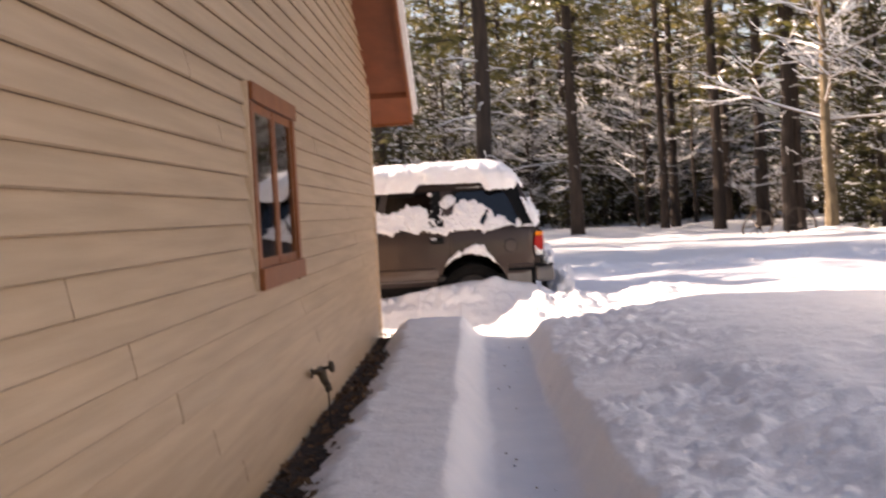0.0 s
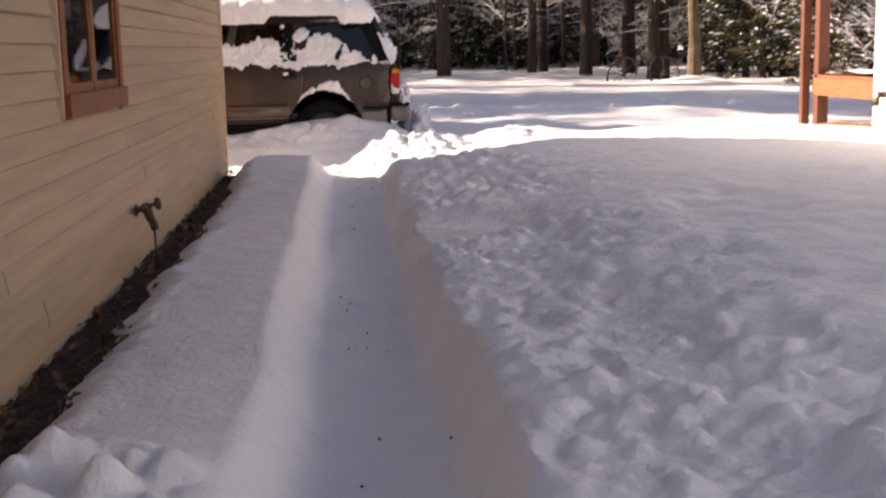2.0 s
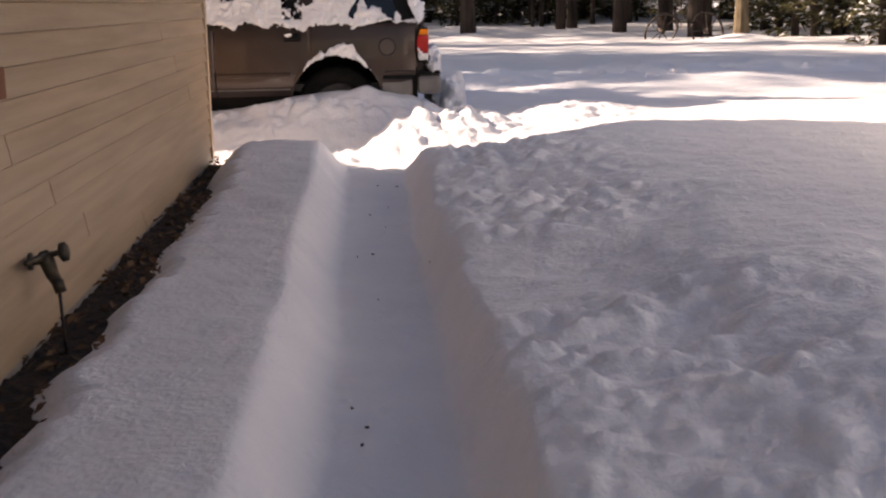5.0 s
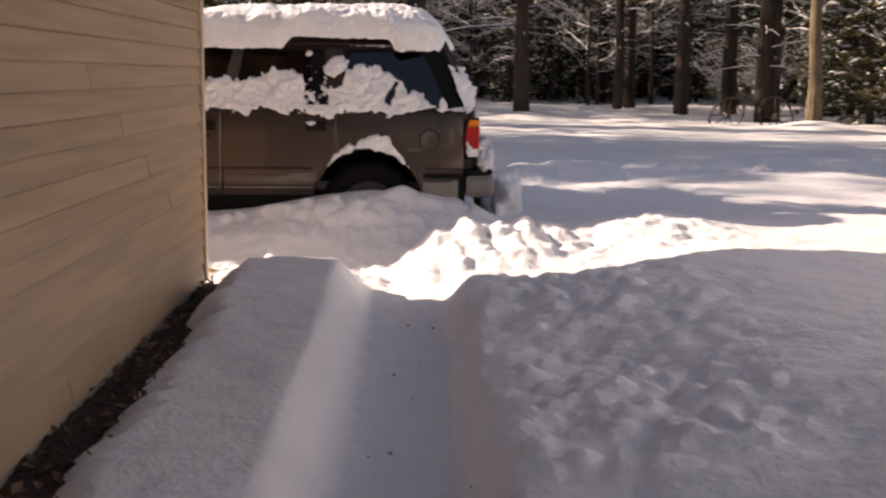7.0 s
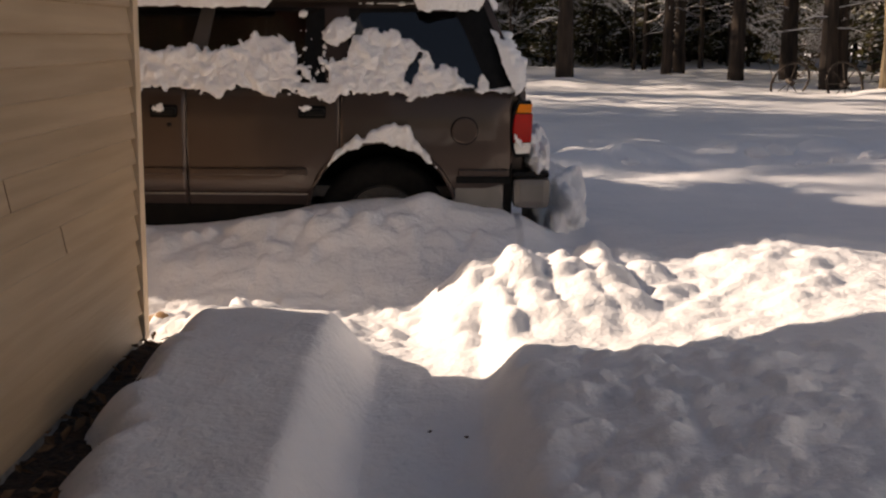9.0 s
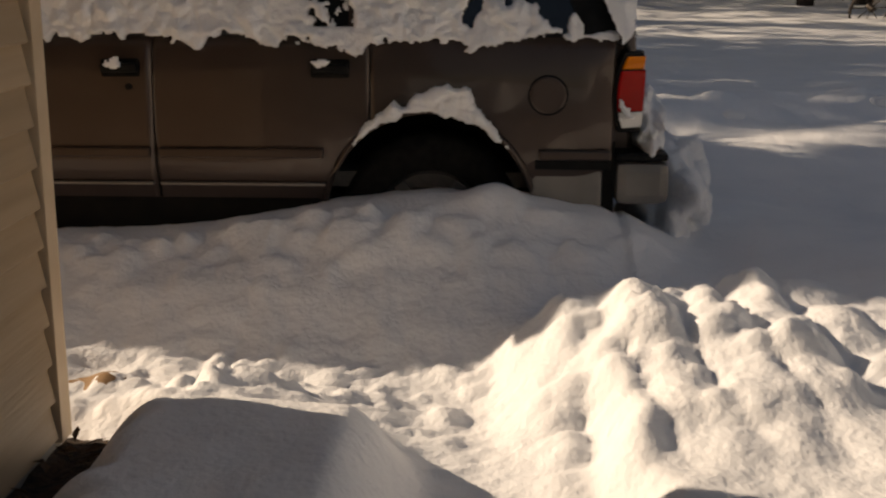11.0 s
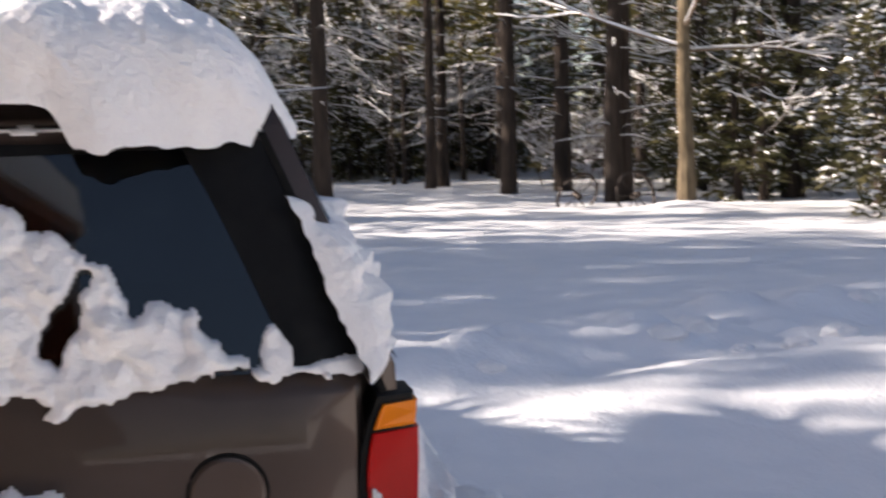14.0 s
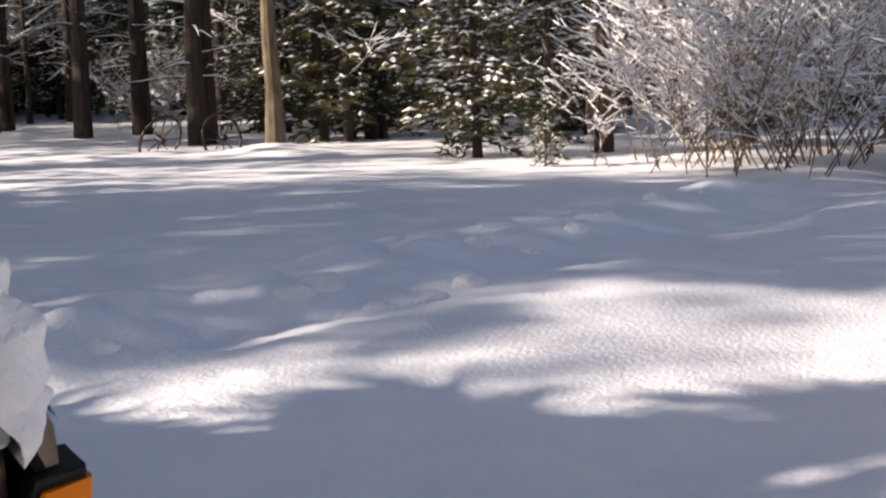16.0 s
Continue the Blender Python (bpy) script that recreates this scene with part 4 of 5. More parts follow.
cling("arch_snow", 0.60, 1.25, 0.66, 0.96,
      lambda x, z: np.minimum(np.interp(x, [0.62, 0.67, 0.70, 0.77, 0.82, 0.857, 0.895, 0.99, 1.08, 1.108, 1.13, 1.185, 1.23], [0.64, 0.72, 0.757, 0.80, 0.864, 0.845, 0.887, 0.908, 0.912, 0.90, 0.835, 0.772, 0.70]) + 0.045 * fbm(x * 14, z * 3, 115, 3) - z,
                              z - (0.39 + 0.412 * np.sqrt(np.clip(1 - ((x - 0.95) / 0.395) ** 2, 0, 1)) + 0.03 * fbm(x * 22, z * 3, 116, 3))), flank, 0.06,
      "snow caked over the rear wheel arch", seed=5)
cling("window_ledge_snow", 1.50, 1.665, 1.075, 1.13, lambda x, z: 0.013 - np.abs(z - 1.094) + 0.014 * fbm(x * 22, z * 10, 118, 3), flank, 0.02, "thin crust of snow along the window ledge", seed=25, step=0.003)
for hx in (0.535, -0.245):
    cling("handle_snow", hx - 0.1, hx + 0.12, 0.93, 1.04, lambda x, z, hx=hx: 1 - ((x - hx) / 0.05) ** 2 - ((z - 0.985) / 0.024) ** 2 + 2.4 * fbm(x * 26, z * 26, 120, 3) - 0.35, lambda x, z: (x, NEAR - 0.024, z), 0.014,
          "dab of snow on the door handle", seed=21)
cling("lamp_snow", 1.665, 1.75, 0.75, 0.90, lambda x, z: fbm(x * 26, z * 26, 122, 3) + 0.10 - 3.2 * np.abs(z - 0.785), lambda x, z: (x, NEAR + 0.004, z), 0.018,
      "specks of snow on the tail lamp", seed=22, step=0.008)

# thick cap on the car's roof
rx = np.concatenate([np.linspace(-1.42, -1.0, 20), np.linspace(-0.98, 1.1, 150), np.linspace(1.11, 1.585, 60)])
sv = np.linspace(0, 1, 110)
RX, SV = np.meshgrid(rx, sv)
end_r = np.clip((RX - 0.95) / 0.635, 0, 1)
end_f = np.clip((0.25 - RX) / 1.4, 0, 1)
top = 0.215 * np.sqrt(np.clip(1 - end_r ** 2.6, 0, 1)) - 0.14 * end_f ** 1.5
low = 1.522 + 0.016 * np.abs(fbm(RX * 6, SV * 0, 131, 3)) + 0.012 * vnoise(RX * 26, SV * 0, 136) + 0.008 * vnoise(RX * 55, SV * 0, 138) - 0.02 * ramp(RX, 1.10, 1.2) + 0.075 * (ramp(RX, 0.32, 0.40) * (1 - ramp(RX, 1.08, 1.15)))
low = low + (1.53 - low) * end_r ** 7
ang = (SV - 0.5) * 2                                   # -1 near edge, 1 far edge
across = np.sign(ang) * (1 - (1 - np.abs(ang)) ** 1.7)
half = 0.815 + 0.03 * fbm(RX * 4, SV * 3, 132, 3) - 0.4 * end_r ** 9
yy = MID + across * half
prof = (1 - np.abs(ang) ** 3.4)
crest = (1.65 + top) * (1 - end_r ** 7) + 1.57 * end_r ** 7
zz = low + (crest - low) * prof ** 0.75
lump = 0.018 * fbm(RX * 4, yy * 4, 133, 3) + 0.013 * fbm(RX * 14, yy * 20, 137, 3) + 0.010 * fbm(RX * 32, yy * 32, 134, 2)
zz = zz + lump * (0.4 + prof) * (1 - end_r ** 8)
bulge = 0.045 * np.sin(np.clip((np.abs(ang) - 0.55) / 0.45, 0, 1) * math.pi) + 0.022 * fbm(RX * 9, SV * 14, 135, 3)
yy = yy + np.sign(ang) * bulge
n_x, n_s = len(rx), len(sv)
ii = np.arange(n_x * n_s).reshape(n_s, n_x)
mesh_q = np.stack([ii[:-1, :-1], ii[:-1, 1:], ii[1:, 1:], ii[1:, :-1]], -1).reshape(-1, 4)
cap = mesh_object("car_roof_snow", np.stack([RX, yy, zz], -1).reshape(-1, 3).tolist(), mesh_q.tolist() + [tuple(ii[:, -1].tolist()), tuple(ii[::-1, 0].tolist())], SNOW_FINE, True)
tagged(cap, "thick rounded cap of snow on the car roof", "snow", "snow on the car")


YY_, SS_ = np.meshgrid(np.linspace(NEAR + 0.08, FAR - 0.08, 110), np.linspace(-0.07, 0.68, 60))
u_, v_ = (YY_ - MID) / (MID - NEAR - 0.08), (SS_ - 0.305) / 0.375
fall = np.clip(1 - np.abs(u_) ** 14, 0, 1) * np.clip(1 - np.abs(v_) ** 4, 0, 1)
thick_ = 0.135 * np.sqrt(fall) * (0.62 + 0.6 * fbm(YY_ * 6, SS_ * 5, 141, 2) + 0.7 * np.maximum(0, vnoise(YY_ * 14, SS_ * 9, 142)) + 0.25 * vnoise(YY_ * 27, SS_ * 16, 143)) * (1.15 - 0.6 * SS_) - 0.012
bx_ = 1.668 - 0.185 * SS_ + 0.95 * thick_ + 0.03 * fbm(SS_ * 9, YY_ * 3, 144, 3)
by_ = MID + u_ * (MID - NEAR + 0.004 - 0.135 * SS_) - 0.06 * np.sign(-u_) * np.abs(u_) ** 5 * thick_ * 6
bz_ = 1.10 + 0.47 * SS_ + 0.34 * thick_
ii = np.arange(YY_.size).reshape(YY_.shape)
mesh_q = np.stack([ii[:-1, :-1], ii[:-1, 1:], ii[1:, 1:], ii[1:, :-1]], -1).reshape(-1, 4)
tagged(mesh_object("rear_window_snow", np.stack([bx_, by_, bz_], -1).reshape(-1, 3).tolist(), mesh_q.tolist(), SNOW_FINE, True),
       "thick snow sliding down the rear window", "snow", "snow on the car")


def heap(name, at, size, seed, label, sub_=5, group="snow on the car"):
    b2 = bmesh.new()
    bmesh.ops.create_icosphere(b2, subdivisions=sub_, radius=1)
    for v in b2.verts:
        p = v.co * 1.7 + Vector((seed * 3.1, 0, 0))
        k = 1 + 0.30 * noise.noise(p) + 0.16 * noise.noise(p * 2.3) + 0.05 * noise.noise(p * 5)
        v.co = Vector((v.co.x * size[0], v.co.y * size[1], v.co.z * size[2])) * k
    ob = part(name, b2, SNOW_FINE, smooth=True)
    ob.location = at
    return tagged(ob, label, "snow", group)


heap("bumper_snow", (1.80, 9.98, 0.72), (0.10, 0.52, 0.14), 1, "snow heaped on the rear bumper step")
heap("bumper_snow", (1.96, 10.2, 0.30), (0.20, 0.62, 0.30), 2, "snow heaped behind the rear bumper")

# ---- white neighbour building and its deck ----
BX, BY = 6.08, 7.15
shed = tagged(empty("white_building", (BX + 3, 2, 0)), "white lap-sided building in full sun", "building")


def in_shed(ob, label=""):
    ob.parent = shed
    ob.matrix_parent_inverse = Matrix.Translation((-BX - 3, -2, 0))
    return tagged(ob, label)


swall = in_shed(part("wall", box(BX + 0.003, BX + 6, -6, BY - 0.003, 0.05, 2.7), WHITE_SIDING))
for k in range(26):
    z0 = 0.1 + 0.1 * k
    v = [(BX, -6, z0), (BX - 0.014, -6, z0), (BX, BY - 0.06, z0), (BX - 0.014, BY - 0.06, z0), (BX, -6, z0 + 0.104), (BX - 0.002, -6, z0 + 0.104), (BX, BY - 0.06, z0 + 0.104), (BX - 0.002, BY - 0.06, z0 + 0.104)]
    under(mesh_object("siding_board", v, [(0, 2, 3, 1), (1, 3, 7, 5), (4, 5, 7, 6), (0, 1, 5, 4), (2, 6, 7, 3)], WHITE_SIDING), swall)
in_shed(part("corner_post", box(BX - 0.03, BX + 0.07, BY - 0.06, BY + 0.02, 0.05, 2.7, 0.006), WHITE_TRIM))
in_shed(part("roof", box(BX - 0.3, BX + 6.3, -6.3, BY + 0.3, 2.7, 2.85, 0.02), TAN_ROOF))
tagged(part("roof_snow", box(BX - 0.28, BX + 6.28, -6.28, BY + 0.28, 2.852, 3.05, 0.08), SNOW), "thick snow on the flat roof of the white building", "snow")
tap2 = tagged(part("wall_tap", tube([(BX - 0.01, 6.95, 0.72), (BX - 0.07, 6.95, 0.72), (BX - 0.10, 6.95, 0.68), (BX - 0.1, 6.95, 0.62)], [0.03, 0.03, 0.035, 0.03], 10), BRASS, smooth=True),
              "rusty tap on the white wall", "tap")

deck = tagged(empty("deck", (8.5, 11, 0)), "brown stained timber deck with tall posts, snow on its boards", "deck")


def in_deck(ob, label=""):
    ob.parent = deck
    ob.matrix_parent_inverse = Matrix.Translation((-8.5, -11, 0))
    return tagged(ob, label)


DX, DY = 6.93, 11.15
for x, y, w in ((DX, DY, 0.05), (DX + 0.14, DY - 0.18, 0.07), (11.3, DY, 0.07)):
    in_deck(part("post", box(x - w, x + w, y - w, y + w, -0.2, 3.0, 0.008), POST_WOOD), "dark stained timber post")
in_deck(part("rim_beam", box(DX + 0.08, 11.2, DY - 0.10, DY - 0.04, 0.55, 0.765, 0.008), DECK_WOOD), "orange-brown rim beam")
in_deck(part("rim_beam", box(DX + 0.06, DX + 0.12, BY + 0.05, DY - 0.11, 0.55, 0.765, 0.008), DECK_WOOD))
in_deck(part("top_beam", box(DX - 0.1, 11.4, DY - 0.2, DY + 0.05, 3.0, 3.2, 0.01), DECK_WOOD))
for k in range(27):
    y = BY + 0.06 + k * 0.143
    in_deck(part("deck_board", box(DX + 0.07, 11.25, y, y + 0.136, 0.768, 0.80, 0.004), DECK_WOOD))
dx_, dy_ = np.meshgrid(np.arange(DX + 0.1, 11.2, 0.08), np.arange(BY + 0.1, DY - 0.3, 0.08))
dz_ = 0.802 + np.clip(0.05 + 0.09 * fbm(dx_ * 1.3, dy_ * 1.3, 151, 3), 0.0, 1)
ii = np.arange(dx_.size).reshape(dx_.shape)
mesh_q = np.stack([ii[:-1, :-1], ii[:-1, 1:], ii[1:, 1:], ii[1:, :-1]], -1).reshape(-1, 4)
tagged(mesh_object("deck_snow", np.stack([dx_, dy_, dz_], -1).reshape(-1, 3).tolist(), mesh_q.tolist(), SNOW, True), "patchy snow lying on the deck boards", "snow")


mx_, my_ = np.meshgrid(np.arange(5.7, 8.2, 0.05), np.arange(8.1, 10.4, 0.05))
mz_ = snow_height(mx_, my_) + 0.025 - 0.08 * (((mx_ - 6.9) / 1.0) ** 2 + ((my_ - 9.25) / 0.75) ** 2) + 0.04 * fbm(mx_ * 5, my_ * 5, 96, 3)
ii = np.arange(mx_.size).reshape(mx_.shape)
mesh_q = np.stack([ii[:-1, :-1], ii[:-1, 1:], ii[1:, 1:], ii[1:, :-1]], -1).reshape(-1, 4)
tagged(mesh_object("mulch_patch", np.stack([mx_, my_, mz_], -1).reshape(-1, 3).tolist(), mesh_q.tolist(), PLY, True),
       "bare brown mulch under the edge of the deck", "mulch", kind="structure")


# ---- trees ----
class Soup:
    """Vertices and faces collected for one mesh."""

    def __init__(self):
        self.v, self.f = [], []

    def tri(self, a, b, c):
        o = len(self.v)
        self.v += [a, b, c]
        self.f.append((o, o + 1, o + 2))

    def quad(self, a, b, c, d):
        o = len(self.v)
        self.v += [a, b, c, d]
        self.f.append((o, o + 1, o + 2, o + 3))

    def stick(self, pts, radii, sides=4):
        o = len(self.v)
        for i, p in enumerate(pts):
            q, r = pts[min(i + 1, len(pts) - 1)], pts[max(i - 1, 0)]
            d = Vector(q) - Vector(r)
            d.normalize()
            a = d.cross(Vector((0.3, 0.2, 1)) if abs(d.z) < 0.9 else Vector((1, 0.2, 0))).normalized()
            b = d.cross(a)
            for k in range(sides):
                w = k * math.tau / sides
                self.v.append(tuple(Vector(p) + radii[i] * (math.cos(w) * a + math.sin(w) * b)))
        for i in range(len(pts) - 1):
            for k in range(sides):
                j = (k + 1) % sides
                self.f.append((o + i * sides + k, o + i * sides + j, o + (i + 1) * sides + j, o + (i + 1) * sides + k))

    def make(self, name, material, parent, label="", smooth=False):
        ob = under(mesh_object(name, self.v, self.f, material, smooth), parent, label)
        return ob if name == "trunk" else tagged(ob, kind="stuff")


def trunk_line(rg, h, lean, n=9):
    ax, ay = rg.uniform(-lean, lean), rg.uniform(-lean, lean)
    return [(ax * (i / n) ** 1.3 * h + 0.05 * rg.uniform(-1, 1) * (i > 0), ay * (i / n) ** 1.3 * h + 0.05 * rg.uniform(-1, 1) * (i > 0), h * i / n - (0.3 if i == 0 else 0)) for i in range(n + 1)]


def on_line(line, f):
    f = min(max(f, 0), 0.9999) * (len(line) - 1)
    i = int(f)
    t = f - i
    return Vector(line[i]).lerp(Vector(line[i + 1]), t)


def conifer(name, seed, h, r0, start, reach, limbs, sprays, needle, snowy, label, category, bark=BARK, leafmat=None, lean=0.02, droop=0.25, dead=0):
    rg = random.Random(seed)
    tree = tagged(empty(name), label, category)
    line = trunk_line(rg, h, lean)
    wood, bough, leaf, snow = Soup(), Soup(), Soup(), Soup()
    n = len(line) - 1
    wood.stick(line, [r0 * (1.25 if i == 0 else 1) * (1 - 0.85 * (i / n) ** 1.2) + 0.01 for i in range(n + 1)], 10)
    for _ in range(dead):
        f = rg.uniform(0.08, start)
        a = rg.uniform(0, math.tau)
        L = rg.uniform(0.5, 1.8)
        p = on_line(line, f)
        q = p + Vector((math.cos(a) * L, math.sin(a) * L, rg.uniform(-0.25, 0.15) * L))
        bough.stick([tuple(p), tuple((p + q) / 2 + Vector((0, 0, 0.06))), tuple(q)], [0.022, 0.014, 0.005], 3)
        snow.stick([tuple(p + Vector((0, 0, 0.02))), tuple((p + q) / 2 + Vector((0, 0, 0.085))), tuple(q + Vector((0, 0, 0.012)))], [0.018, 0.016, 0.006], 3)
    for i in range(limbs):
        f = start + (1 - start) * ((i + rg.random()) / limbs)
        base = on_line(line, f)
        a = i * 2.399 + rg.uniform(-0.5, 0.5)
        u = (f - start) / (1 - start)
        L = reach * (1 - 0.85 * u) * rg.uniform(0.55, 1.15) * min(1, 0.5 + 2.5 * u)
        rise = rg.uniform(-0.1, 0.3)
        d = Vector((math.cos(a), math.sin(a), 0))
        sd = Vector((-d.y, d.x, 0))
        pts = [base + d * (L * t) + Vector((0, 0, L * (rise * t - droop * t * t))) for t in (0, 0.35, 0.7, 1.0)]
        bough.stick([tuple(p) for p in pts], [0.012 + 0.012 * L, 0.01 + 0.008 * L, 0.008 + 0.003 * L, 0.004], 3)
        cnt = max(3, int(sprays * L / reach))
        for k in range(cnt):
            t = 0.18 + 0.85 * (k + rg.random()) / cnt
            tt = min(t, 1)
            c = base + d * (L * tt) + Vector((0, 0, L * (rise * tt - droop * tt * tt)))
            w = (0.16 + 0.30 * (1 - tt)) * L
            c = c + sd * rg.uniform(-w, w) + Vector((0, 0, rg.uniform(-0.10, 0.04)))
            for _ in range(4):
                v = (d * rg.uniform(0.0, 1.0) + sd * rg.uniform(-1, 1) + Vector((0, 0, rg.uniform(-0.55, 0.25)))).normalized() * needle * rg.uniform(0.6, 1.3)
                s = Vector((rg.uniform(-1, 1), rg.uniform(-1, 1), rg.uniform(-1, 1))).normalized() * needle * 0.17
                leaf.tri(tuple(c - s), tuple(c + s), tuple(c + v))
            if rg.random() < snowy:
                s = needle * rg.uniform(0.25, 0.6)
                e = c + Vector((0, 0, 0.025))
                v1 = (d * rg.uniform(0.4, 1) + sd * rg.uniform(-0.8, 0.8)).normalized()
                v2 = Vector((-v1.y, v1.x, rg.uniform(-0.3, 0.3)))
                up = Vector((0, 0, s * 0.35))
                pa, pb, pc, pd = e - v1 * s, e + v2 * s * 0.45, e + v1 * s - up * 0.6, e - v2 * s * 0.45
                tp = e + up
                for x_, y_ in ((pa, pb), (pb, pc), (pc, pd), (pd, pa)):
                    snow.tri(tuple(x_), tuple(y_), tuple(tp))
    wood.make("trunk", bark, tree)
    bough.make("bough_growth", bark, tree)
    leaf.make("foliage", leafmat or NEEDLES, tree)
    snow.make("snow_load", SNOW_TREE, tree, "white snow on the boughs")
    return tree


def bare_tree(name, seed, h, r0, start, forks, label, category, bark=PALE_BARK, spread=0.9, twig_n=8, lean=0.03, snow_r=1.0, shrub=False):
    rg = random.Random(seed)
    tree = tagged(empty(name), label, category)
    wood, snow, fine = Soup(), Soup(), Soup()

    def grow(p, d, L, r, depth):
        pts = [p]
        q = p.copy()
        dd = d.copy()
        n_seg = 3 if depth < 2 else 2
        for _ in range(n_seg):
            dd = (dd + Vector((rg.uniform(-1, 1), rg.uniform(-1, 1), rg.uniform(-0.7, 0.8))) * 0.16).normalized()
            q = q + dd * (L / n_seg)
            pts.append(q.copy())
        rr = [r, r * 0.8, r * 0.62, r * 0.42] if n_seg == 3 else [r, r * 0.7, r * 0.42]
        (wood if depth < 1 else fine).stick([tuple(x) for x in pts], rr, 4 if depth < 1 else 3)
        flat = 1 - abs(d.z)
        if depth >= 1 and flat > 0.25 and (not shrub or rg.random() < 0.55):
            off = Vector((0, 0, 1))
            snow.stick([tuple(x + off * (r_ + 0.006 * snow_r)) for x, r_ in zip(pts, rr)], [r_ * 0.8 + 0.007 * snow_r * rg.uniform(0.4, 1.6) for r_ in rr], 3)
        if depth >= 3 or L < 0.12:
            return
        for _ in range(twig_n if depth == 0 else rg.randint(3, 5)):
            t = rg.uniform(0.3, 1.0)
            s = on_line([tuple(x) for x in pts], t)
            nd = (dd * 0.8 + Vector((rg.uniform(-1, 1), rg.uniform(-1, 1), rg.uniform(-0.35, 0.6))) * spread).normalized()
            grow(s, nd, L * rg.uniform(0.35, 0.62), max(r * 0.42, 0.003), depth + 1)

    if shrub:
        for _ in range(forks):
            a = rg.uniform(0, math.tau)
            grow(Vector((rg.uniform(-0.4, 0.4) * h, rg.uniform(-0.4, 0.4) * h, -0.1)),
                 Vector((math.cos(a) * spread * 0.5, math.sin(a) * spread * 0.5, 1)).normalized(), h * rg.uniform(0.5, 0.95), r0, 0)
    else:
        line = trunk_line(rg, h, lean)
        n = len(line) - 1
        wood.stick(line, [r0 * (1.3 if i == 0 else 1) * (1 - 0.8 * i / n) + 0.006 for i in range(n + 1)], 10)
        for i in range(forks):
            f = start + (1 - start) * (i + rg.random()) / forks
            a = i * 2.4 + rg.uniform(-0.6, 0.6)
            L = h * 0.30 * (1.15 - f) * rg.uniform(0.6, 1.2) + 0.4
            grow(on_line(line, f), Vector((math.cos(a), math.sin(a), rg.uniform(0.05, 0.6))).normalized(), L, r0 * 0.28 * (1.1 - f), 1)
    wood.make("trunk", bark, tree)
    fine.make("twig_growth", TWIG, tree)
    snow.make("snow_load", SNOW_TREE, tree, "white snow along the twigs")
    return tree


PINE_L = "tall dark pine trunk with snowy green boughs standing in the wood"
pines = [conifer("pine_tree", 10 + i, 19 + 2 * (i % 3), 0.175 + 0.025 * (i % 2), 0.24 + 0.05 * (i % 3), 3.6, 48, 26, 0.40, 0.6, PINE_L, "tree", dead=16) for i in range(4)]
HEM_L = "young evergreen with drooping boughs under snow at the wood's edge"
hems = [conifer("evergreen_sapling", 40 + i, 4.2 + 1.3 * i, 0.06 + 0.012 * i, 0.05, 1.5 + 0.25 * i, 42, 20, 0.28, 0.6, HEM_L, "tree", leafmat=HEMLOCK, droop=0.4) for i in range(4)]
POLE_L = "thin bare understorey trunk with snow on its twigs"
poles = [bare_tree("thin_tree", 70 + i, 7 + i, 0.05 + 0.012 * i, 0.15, 13, POLE_L, "tree", bark=BARK, twig_n=5) for i in range(3)]
SHRUB_L = "bare shrub with every twig lined by snow"
shrubs = [bare_tree("snowy_shrub", 90 + i, 2.4 + 0.4 * i, 0.014, 0, 15, SHRUB_L, "shrub", bark=TWIG, spread=1.0, twig_n=7, snow_r=1.0, shrub=True) for i in range(3)]

used = set()
PLACED = []


def plant(proto, x, y, scale=1.0, turn=None, label=""):
    rz = turn if turn is not None else (x * 77.7 + y * 31.3) % 360
    m = Matrix.Translation((x, y, ground_z(x, y) - 0.06)) @ pose(0, 0, 0, 0, 0, rz)
    if proto.name not in used:
        used.add(proto.name)
        proto.matrix_basis = m @ Matrix.Diagonal((scale, scale, scale, 1))
        ob = proto
    else:
        ob = copy_thing(proto, m)
        ob.scale = (scale, scale, scale)
    PLACED.append((x, y))
    if label:
        ob["label"] = label
    return ob


rg = random.Random(21)
# trunks that stand out
birch = bare_tree("pale_tree", 7, 9.5, 0.17, 0.28, 20, "pale grey-barked tree with snow-lined branches before the wood", "tree", twig_n=6, spread=0.95, snow_r=1.6)
birch.location = (10.81, 29.38, ground_z(10.81, 29.38) - 0.1)
for i, (x, y, s) in enumerate(((1.31, 22.1, 1.0), (4.44, 36.3, 1.0), (9.45, 37.8, 1.1), (11.0, 38.0, 1.05), (10.62, 33.0, 1.05), (10.95, 33.3, 0.95), (8.3, 42.5, 0.85), (8.9, 43.5, 0.85),
                               (15.5, 44.0, 0.95), (17.6, 41.0, 1.0), (6.2, 53.5, 0.8), (11.6, 46.8, 0.95), (15.3, 25.0, 0.85), (-1.6, 31.0, 0.9))):
    plant(pines[i % 4], x, y, s)
# woods: far edge, right edge and the left side
for i in range(90):
    x = rg.uniform(-24, 46)
    y = rg.uniform(46, 84) if x < 14 else rg.uniform(30 + 0.1 * (x - 14), 76)
    if -15 < x < -3 and rg.random() < 0.45:
        y = rg.uniform(37 + 0.36 * -x, 56)
    plant(pines[i % 4], x, y, rg.uniform(0.75, 1.1))
for i in range(160):
    x = rg.uniform(-22, 34)
    y = rg.uniform(47, 66) if x < 13 else rg.uniform(27 + 0.1 * x, 50)
    if -15 < x < -1 and rg.random() < 0.6:
        y = rg.uniform(30 + 0.36 * -x, 46)
    plant(hems[(i * 7) % 4], x, y, rg.uniform(0.7, 1.25))
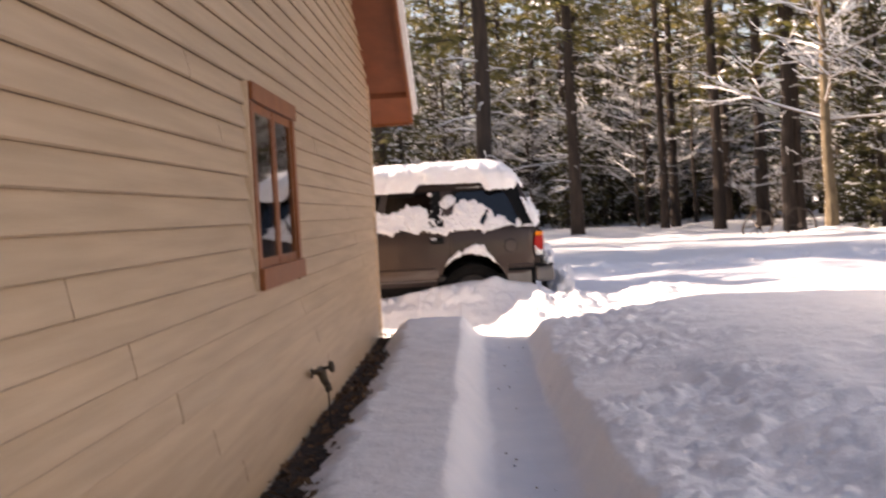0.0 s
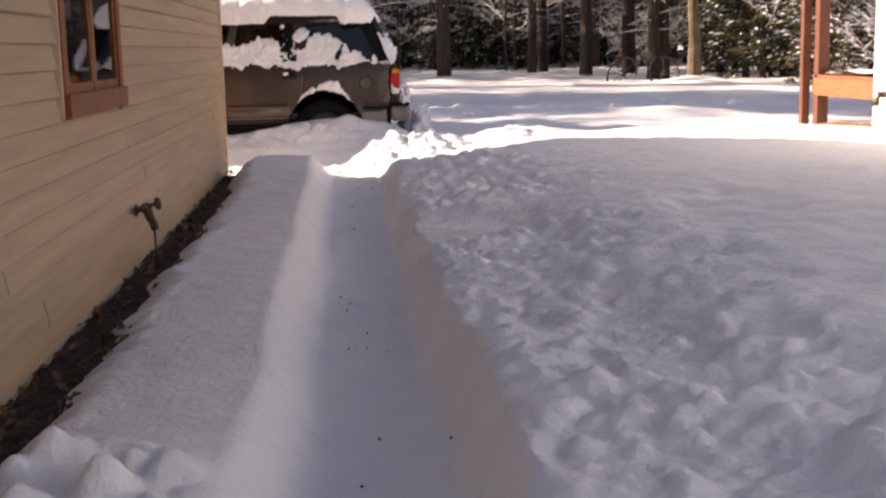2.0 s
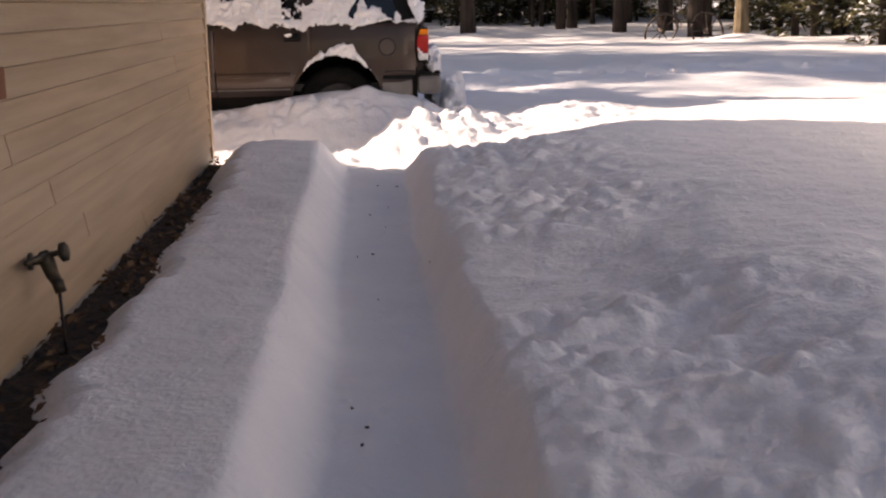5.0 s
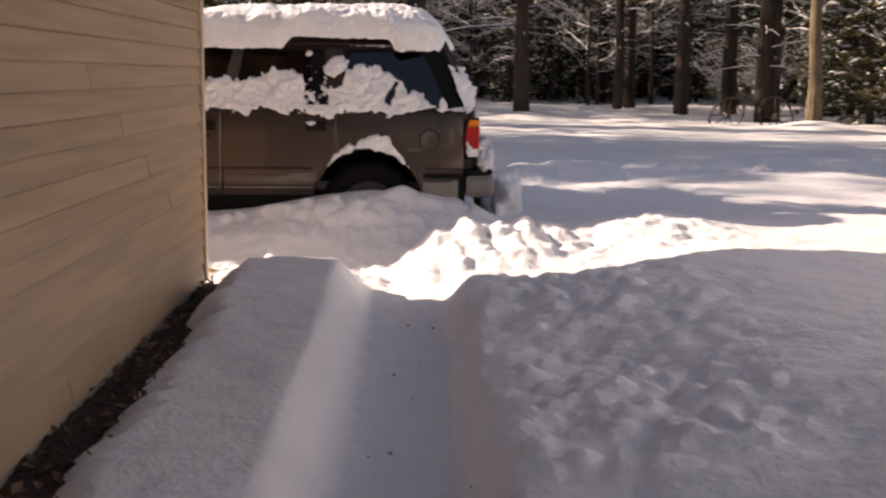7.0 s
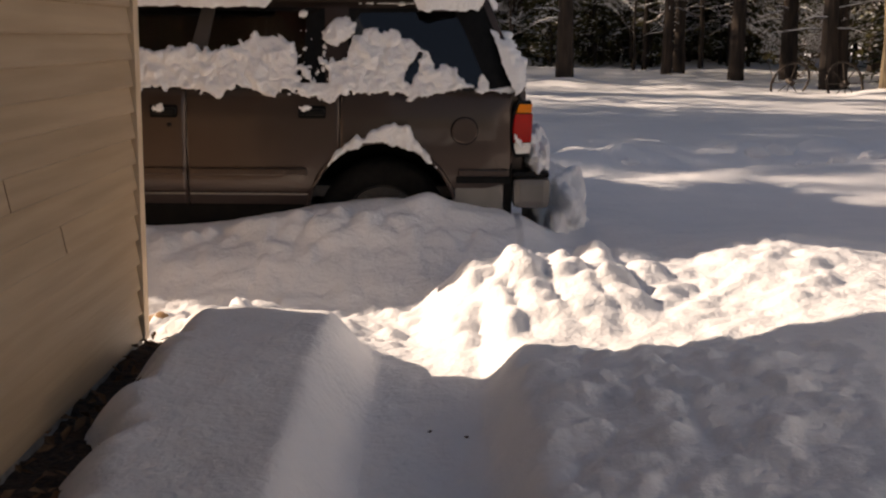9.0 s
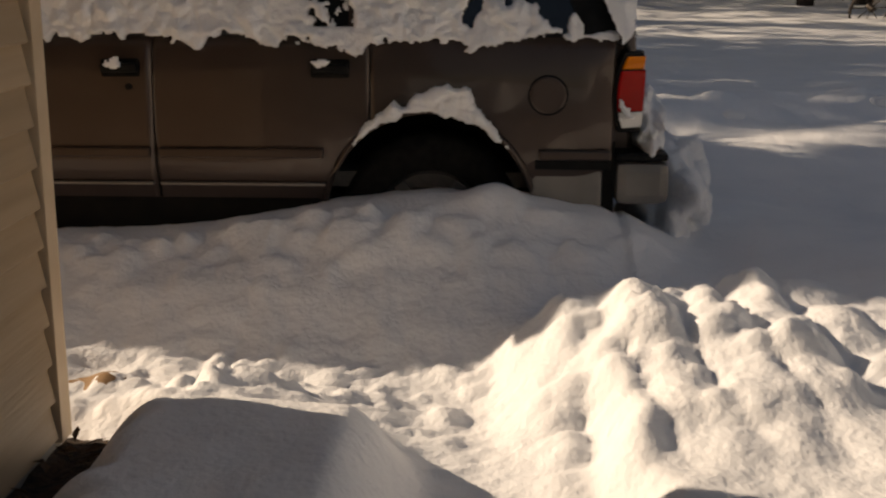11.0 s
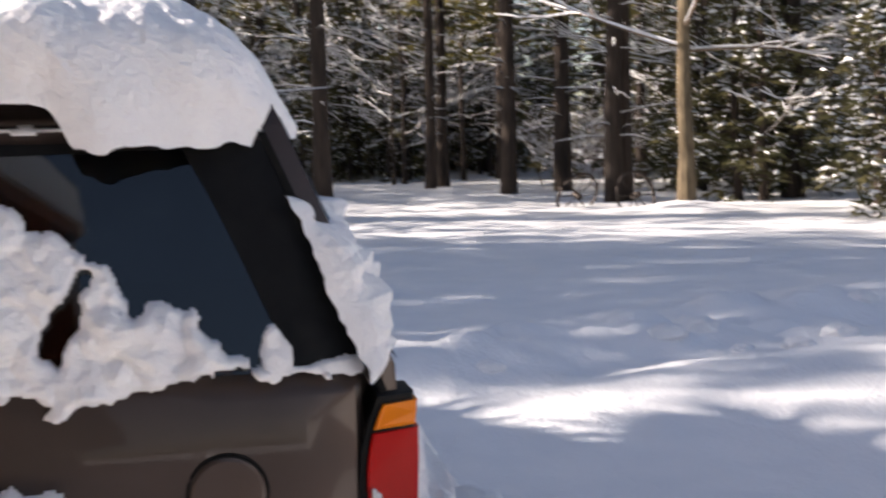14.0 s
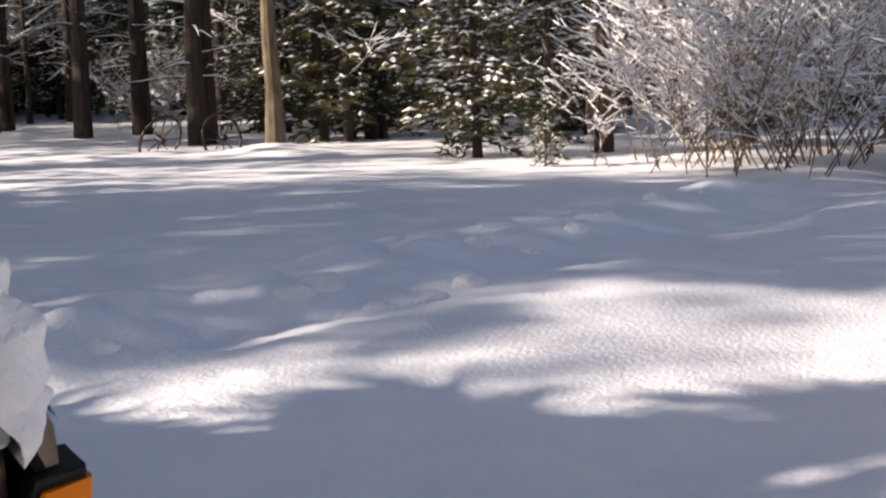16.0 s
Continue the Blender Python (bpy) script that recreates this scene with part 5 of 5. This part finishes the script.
for i in range(62):
    x = rg.uniform(-8, 26)
    y = rg.uniform(45.5, 58) if x < 13 else rg.uniform(29, 42)
    plant(poles[i % 3], x, y, rg.uniform(0.7, 1.2))
# unseen tall pines, added beyond the house to shade the far yard
FAR_PINES = ((-26.4, 40.4, 2), (-20.6, 31.7, 2), (-20.2, 27.6, 2), (-18.9, 26.6, 1), (-18.6, 30.0, 2))
NEAR_PINES = ((-14.0, 21.8, 0), (-20.0, 23.9, 1), (-26.0, 25.7, 3), (-17.0, 23.4, 2), (-11.0, 21.2, 1), (-14.9, 26.5, 1), (-13.8, 27.9, 0), (-12.0, 23.8, 3), (-11.9, 26.5, 3), )
for x, y, k in FAR_PINES + NEAR_PINES:
    plant(pines[k], x, y, 1.15)
# evergreens added here to shade the snow before the far wood
for x, y in ((-6.0, 27.6), (-5.4, 29.3), (-6.2, 31.0), (-5.6, 32.7), (-6.0, 34.4)):
    plant(hems[3], x, y, 1.05)
# deep wood behind, which closes the view
for i in range(150):
    x = rg.uniform(-26, 40)
    plant(hems[1 + i % 3], x, rg.uniform(52, 80) if x < 16 else rg.uniform(40, 70), rg.uniform(1.2, 1.9))
# the sunlit evergreen and shrubs at the right-hand edge
laden = conifer("laden_evergreen", 55, 5.4, 0.08, 0.04, 1.75, 62, 22, 0.26, 0.95, "snow-laden young evergreen at the edge of the yard", "tree", leafmat=HEMLOCK, droop=0.45)
# made-up evergreens, mostly out of view, that cast the yard's near shadow
dense = conifer("dense_evergreen", 56, 4.4, 0.09, 0.03, 1.9, 90, 34, 0.34, 0.7, "dense snowy evergreen added behind the car to shade the yard", "tree", leafmat=HEMLOCK, droop=0.3)
for x, y, s in ((-3.5, 13.75, 1.0), (-3.9, 13.0, 1.0), (-3.3, 16.8, 0.8), (-4.9, 14.35, 1.25)):
    plant(dense, x, y, s)
plant(laden, 12.7, 25.2, 0.95, 20, "sunlit young evergreen weighed down by snow before the wood")
plant(hems[0], 12.3, 22.7, 0.28, 80, "tiny evergreen buried in snow at the wood's edge")
plant(laden, 18.5, 24.5, 1.2)
plant(laden, 20.5, 22.0, 1.2)
plant(hems[2], 16.2, 28.0, 1.0)
for i, (x, y, s) in enumerate(((13.3, 21.3, 0.8), (14.6, 20.6, 1.3), (13.6, 19.6, 0.9), (15.6, 19.4, 1.45), (14.2, 18.2, 1.0), (16.0, 17.6, 1.3), (17.5, 19.5, 1.5), (15.4, 22.6, 1.2), (12.2, 40.5, 0.9), (17.6, 22.5, 1.5))):
    plant(shrubs[i % 3], x, y, s)
for p in (*pines, *hems, *poles, *shrubs):
    p["group"] = p["category"] + "s of the wood"


# ---- old farm-rake wheels at the wood's edge ----
def rake_wheel(x, y, r, lean):
    w = tagged(empty("old_wheel", (x, y, ground_z(x, y) + r * 0.45)), "old spoked iron implement wheel half buried in snow", "wheel", "old wheels at the wood's edge")
    w.rotation_euler = (radians(lean), 0, radians(20))
    under(part("rim", tube([(r * math.cos(a), 0, r * math.sin(a)) for a in np.linspace(0, math.tau, 33)], [0.03] * 33, 6, caps=False), STEEL), w)
    under(part("hub", tube([(0, -0.1, 0), (0, 0.1, 0)], [0.07, 0.07], 10), STEEL), w)
    for k in range(8):
        a = k * math.tau / 8
        under(part("spoke", tube([(0, 0, 0), (r * math.cos(a), 0, r * math.sin(a))], [0.012, 0.012], 5), STEEL), w)
    return w


rake_wheel(9.3, 31.6, 0.5, 25)
rake_wheel(10.45, 31.2, 0.5, -10)

# broken clods lying in the yard, and twigs dropped on the path
rc = random.Random(8)
for x, y, r in ((4.15, 14.05, 0.16), (4.4, 14.2, 0.2), (4.5, 13.75, 0.1), (4.75, 13.55, 0.13), (5.1, 13.7, 0.16), (2.9, 13.5, 0.12), (6.2, 15.3, 0.15), (6.6, 15.2, 0.12), (7.6, 15.9, 0.16), (8.3, 16.4, 0.14), (9.6, 17.2, 0.16), (10.4, 17.3, 0.13)):
    heap("snow_clod", (x, y, ground_z(x, y) - r * 0.05), (r * 0.75, r * 0.6, r * 0.42), rc.random() * 20, "broken clod of snow lying in the yard", 3, "clods in the yard")
dv, df = [], []
for i in range(26):
    y = rc.uniform(-2.5, 7.2)
    x = 1.28 + rc.uniform(-0.2, 0.2)
    a, L = rc.uniform(0, 6.28), rc.uniform(0.004, 0.013)
    w = rc.uniform(0.002, 0.004)
    z = ground_z(x, y) + 0.006
    c, s = math.cos(a), math.sin(a)
    o = len(dv)
    dv += [(x - c * L, y - s * L, z), (x + s * w, y - c * w, z + 0.004), (x + c * L, y + s * L, z), (x - s * w, y + c * w, z + 0.003), (x, y, z - 0.01)]
    df += [(o, o + 1, o + 2, o + 3), (o, o + 4, o + 1), (o + 1, o + 4, o + 2), (o + 2, o + 4, o + 3), (o + 3, o + 4, o)]
tagged(mesh_object("path_debris", dv, df, TWIG), "tiny dark twigs scattered on the shovelled path", "twigs", kind="stuff")
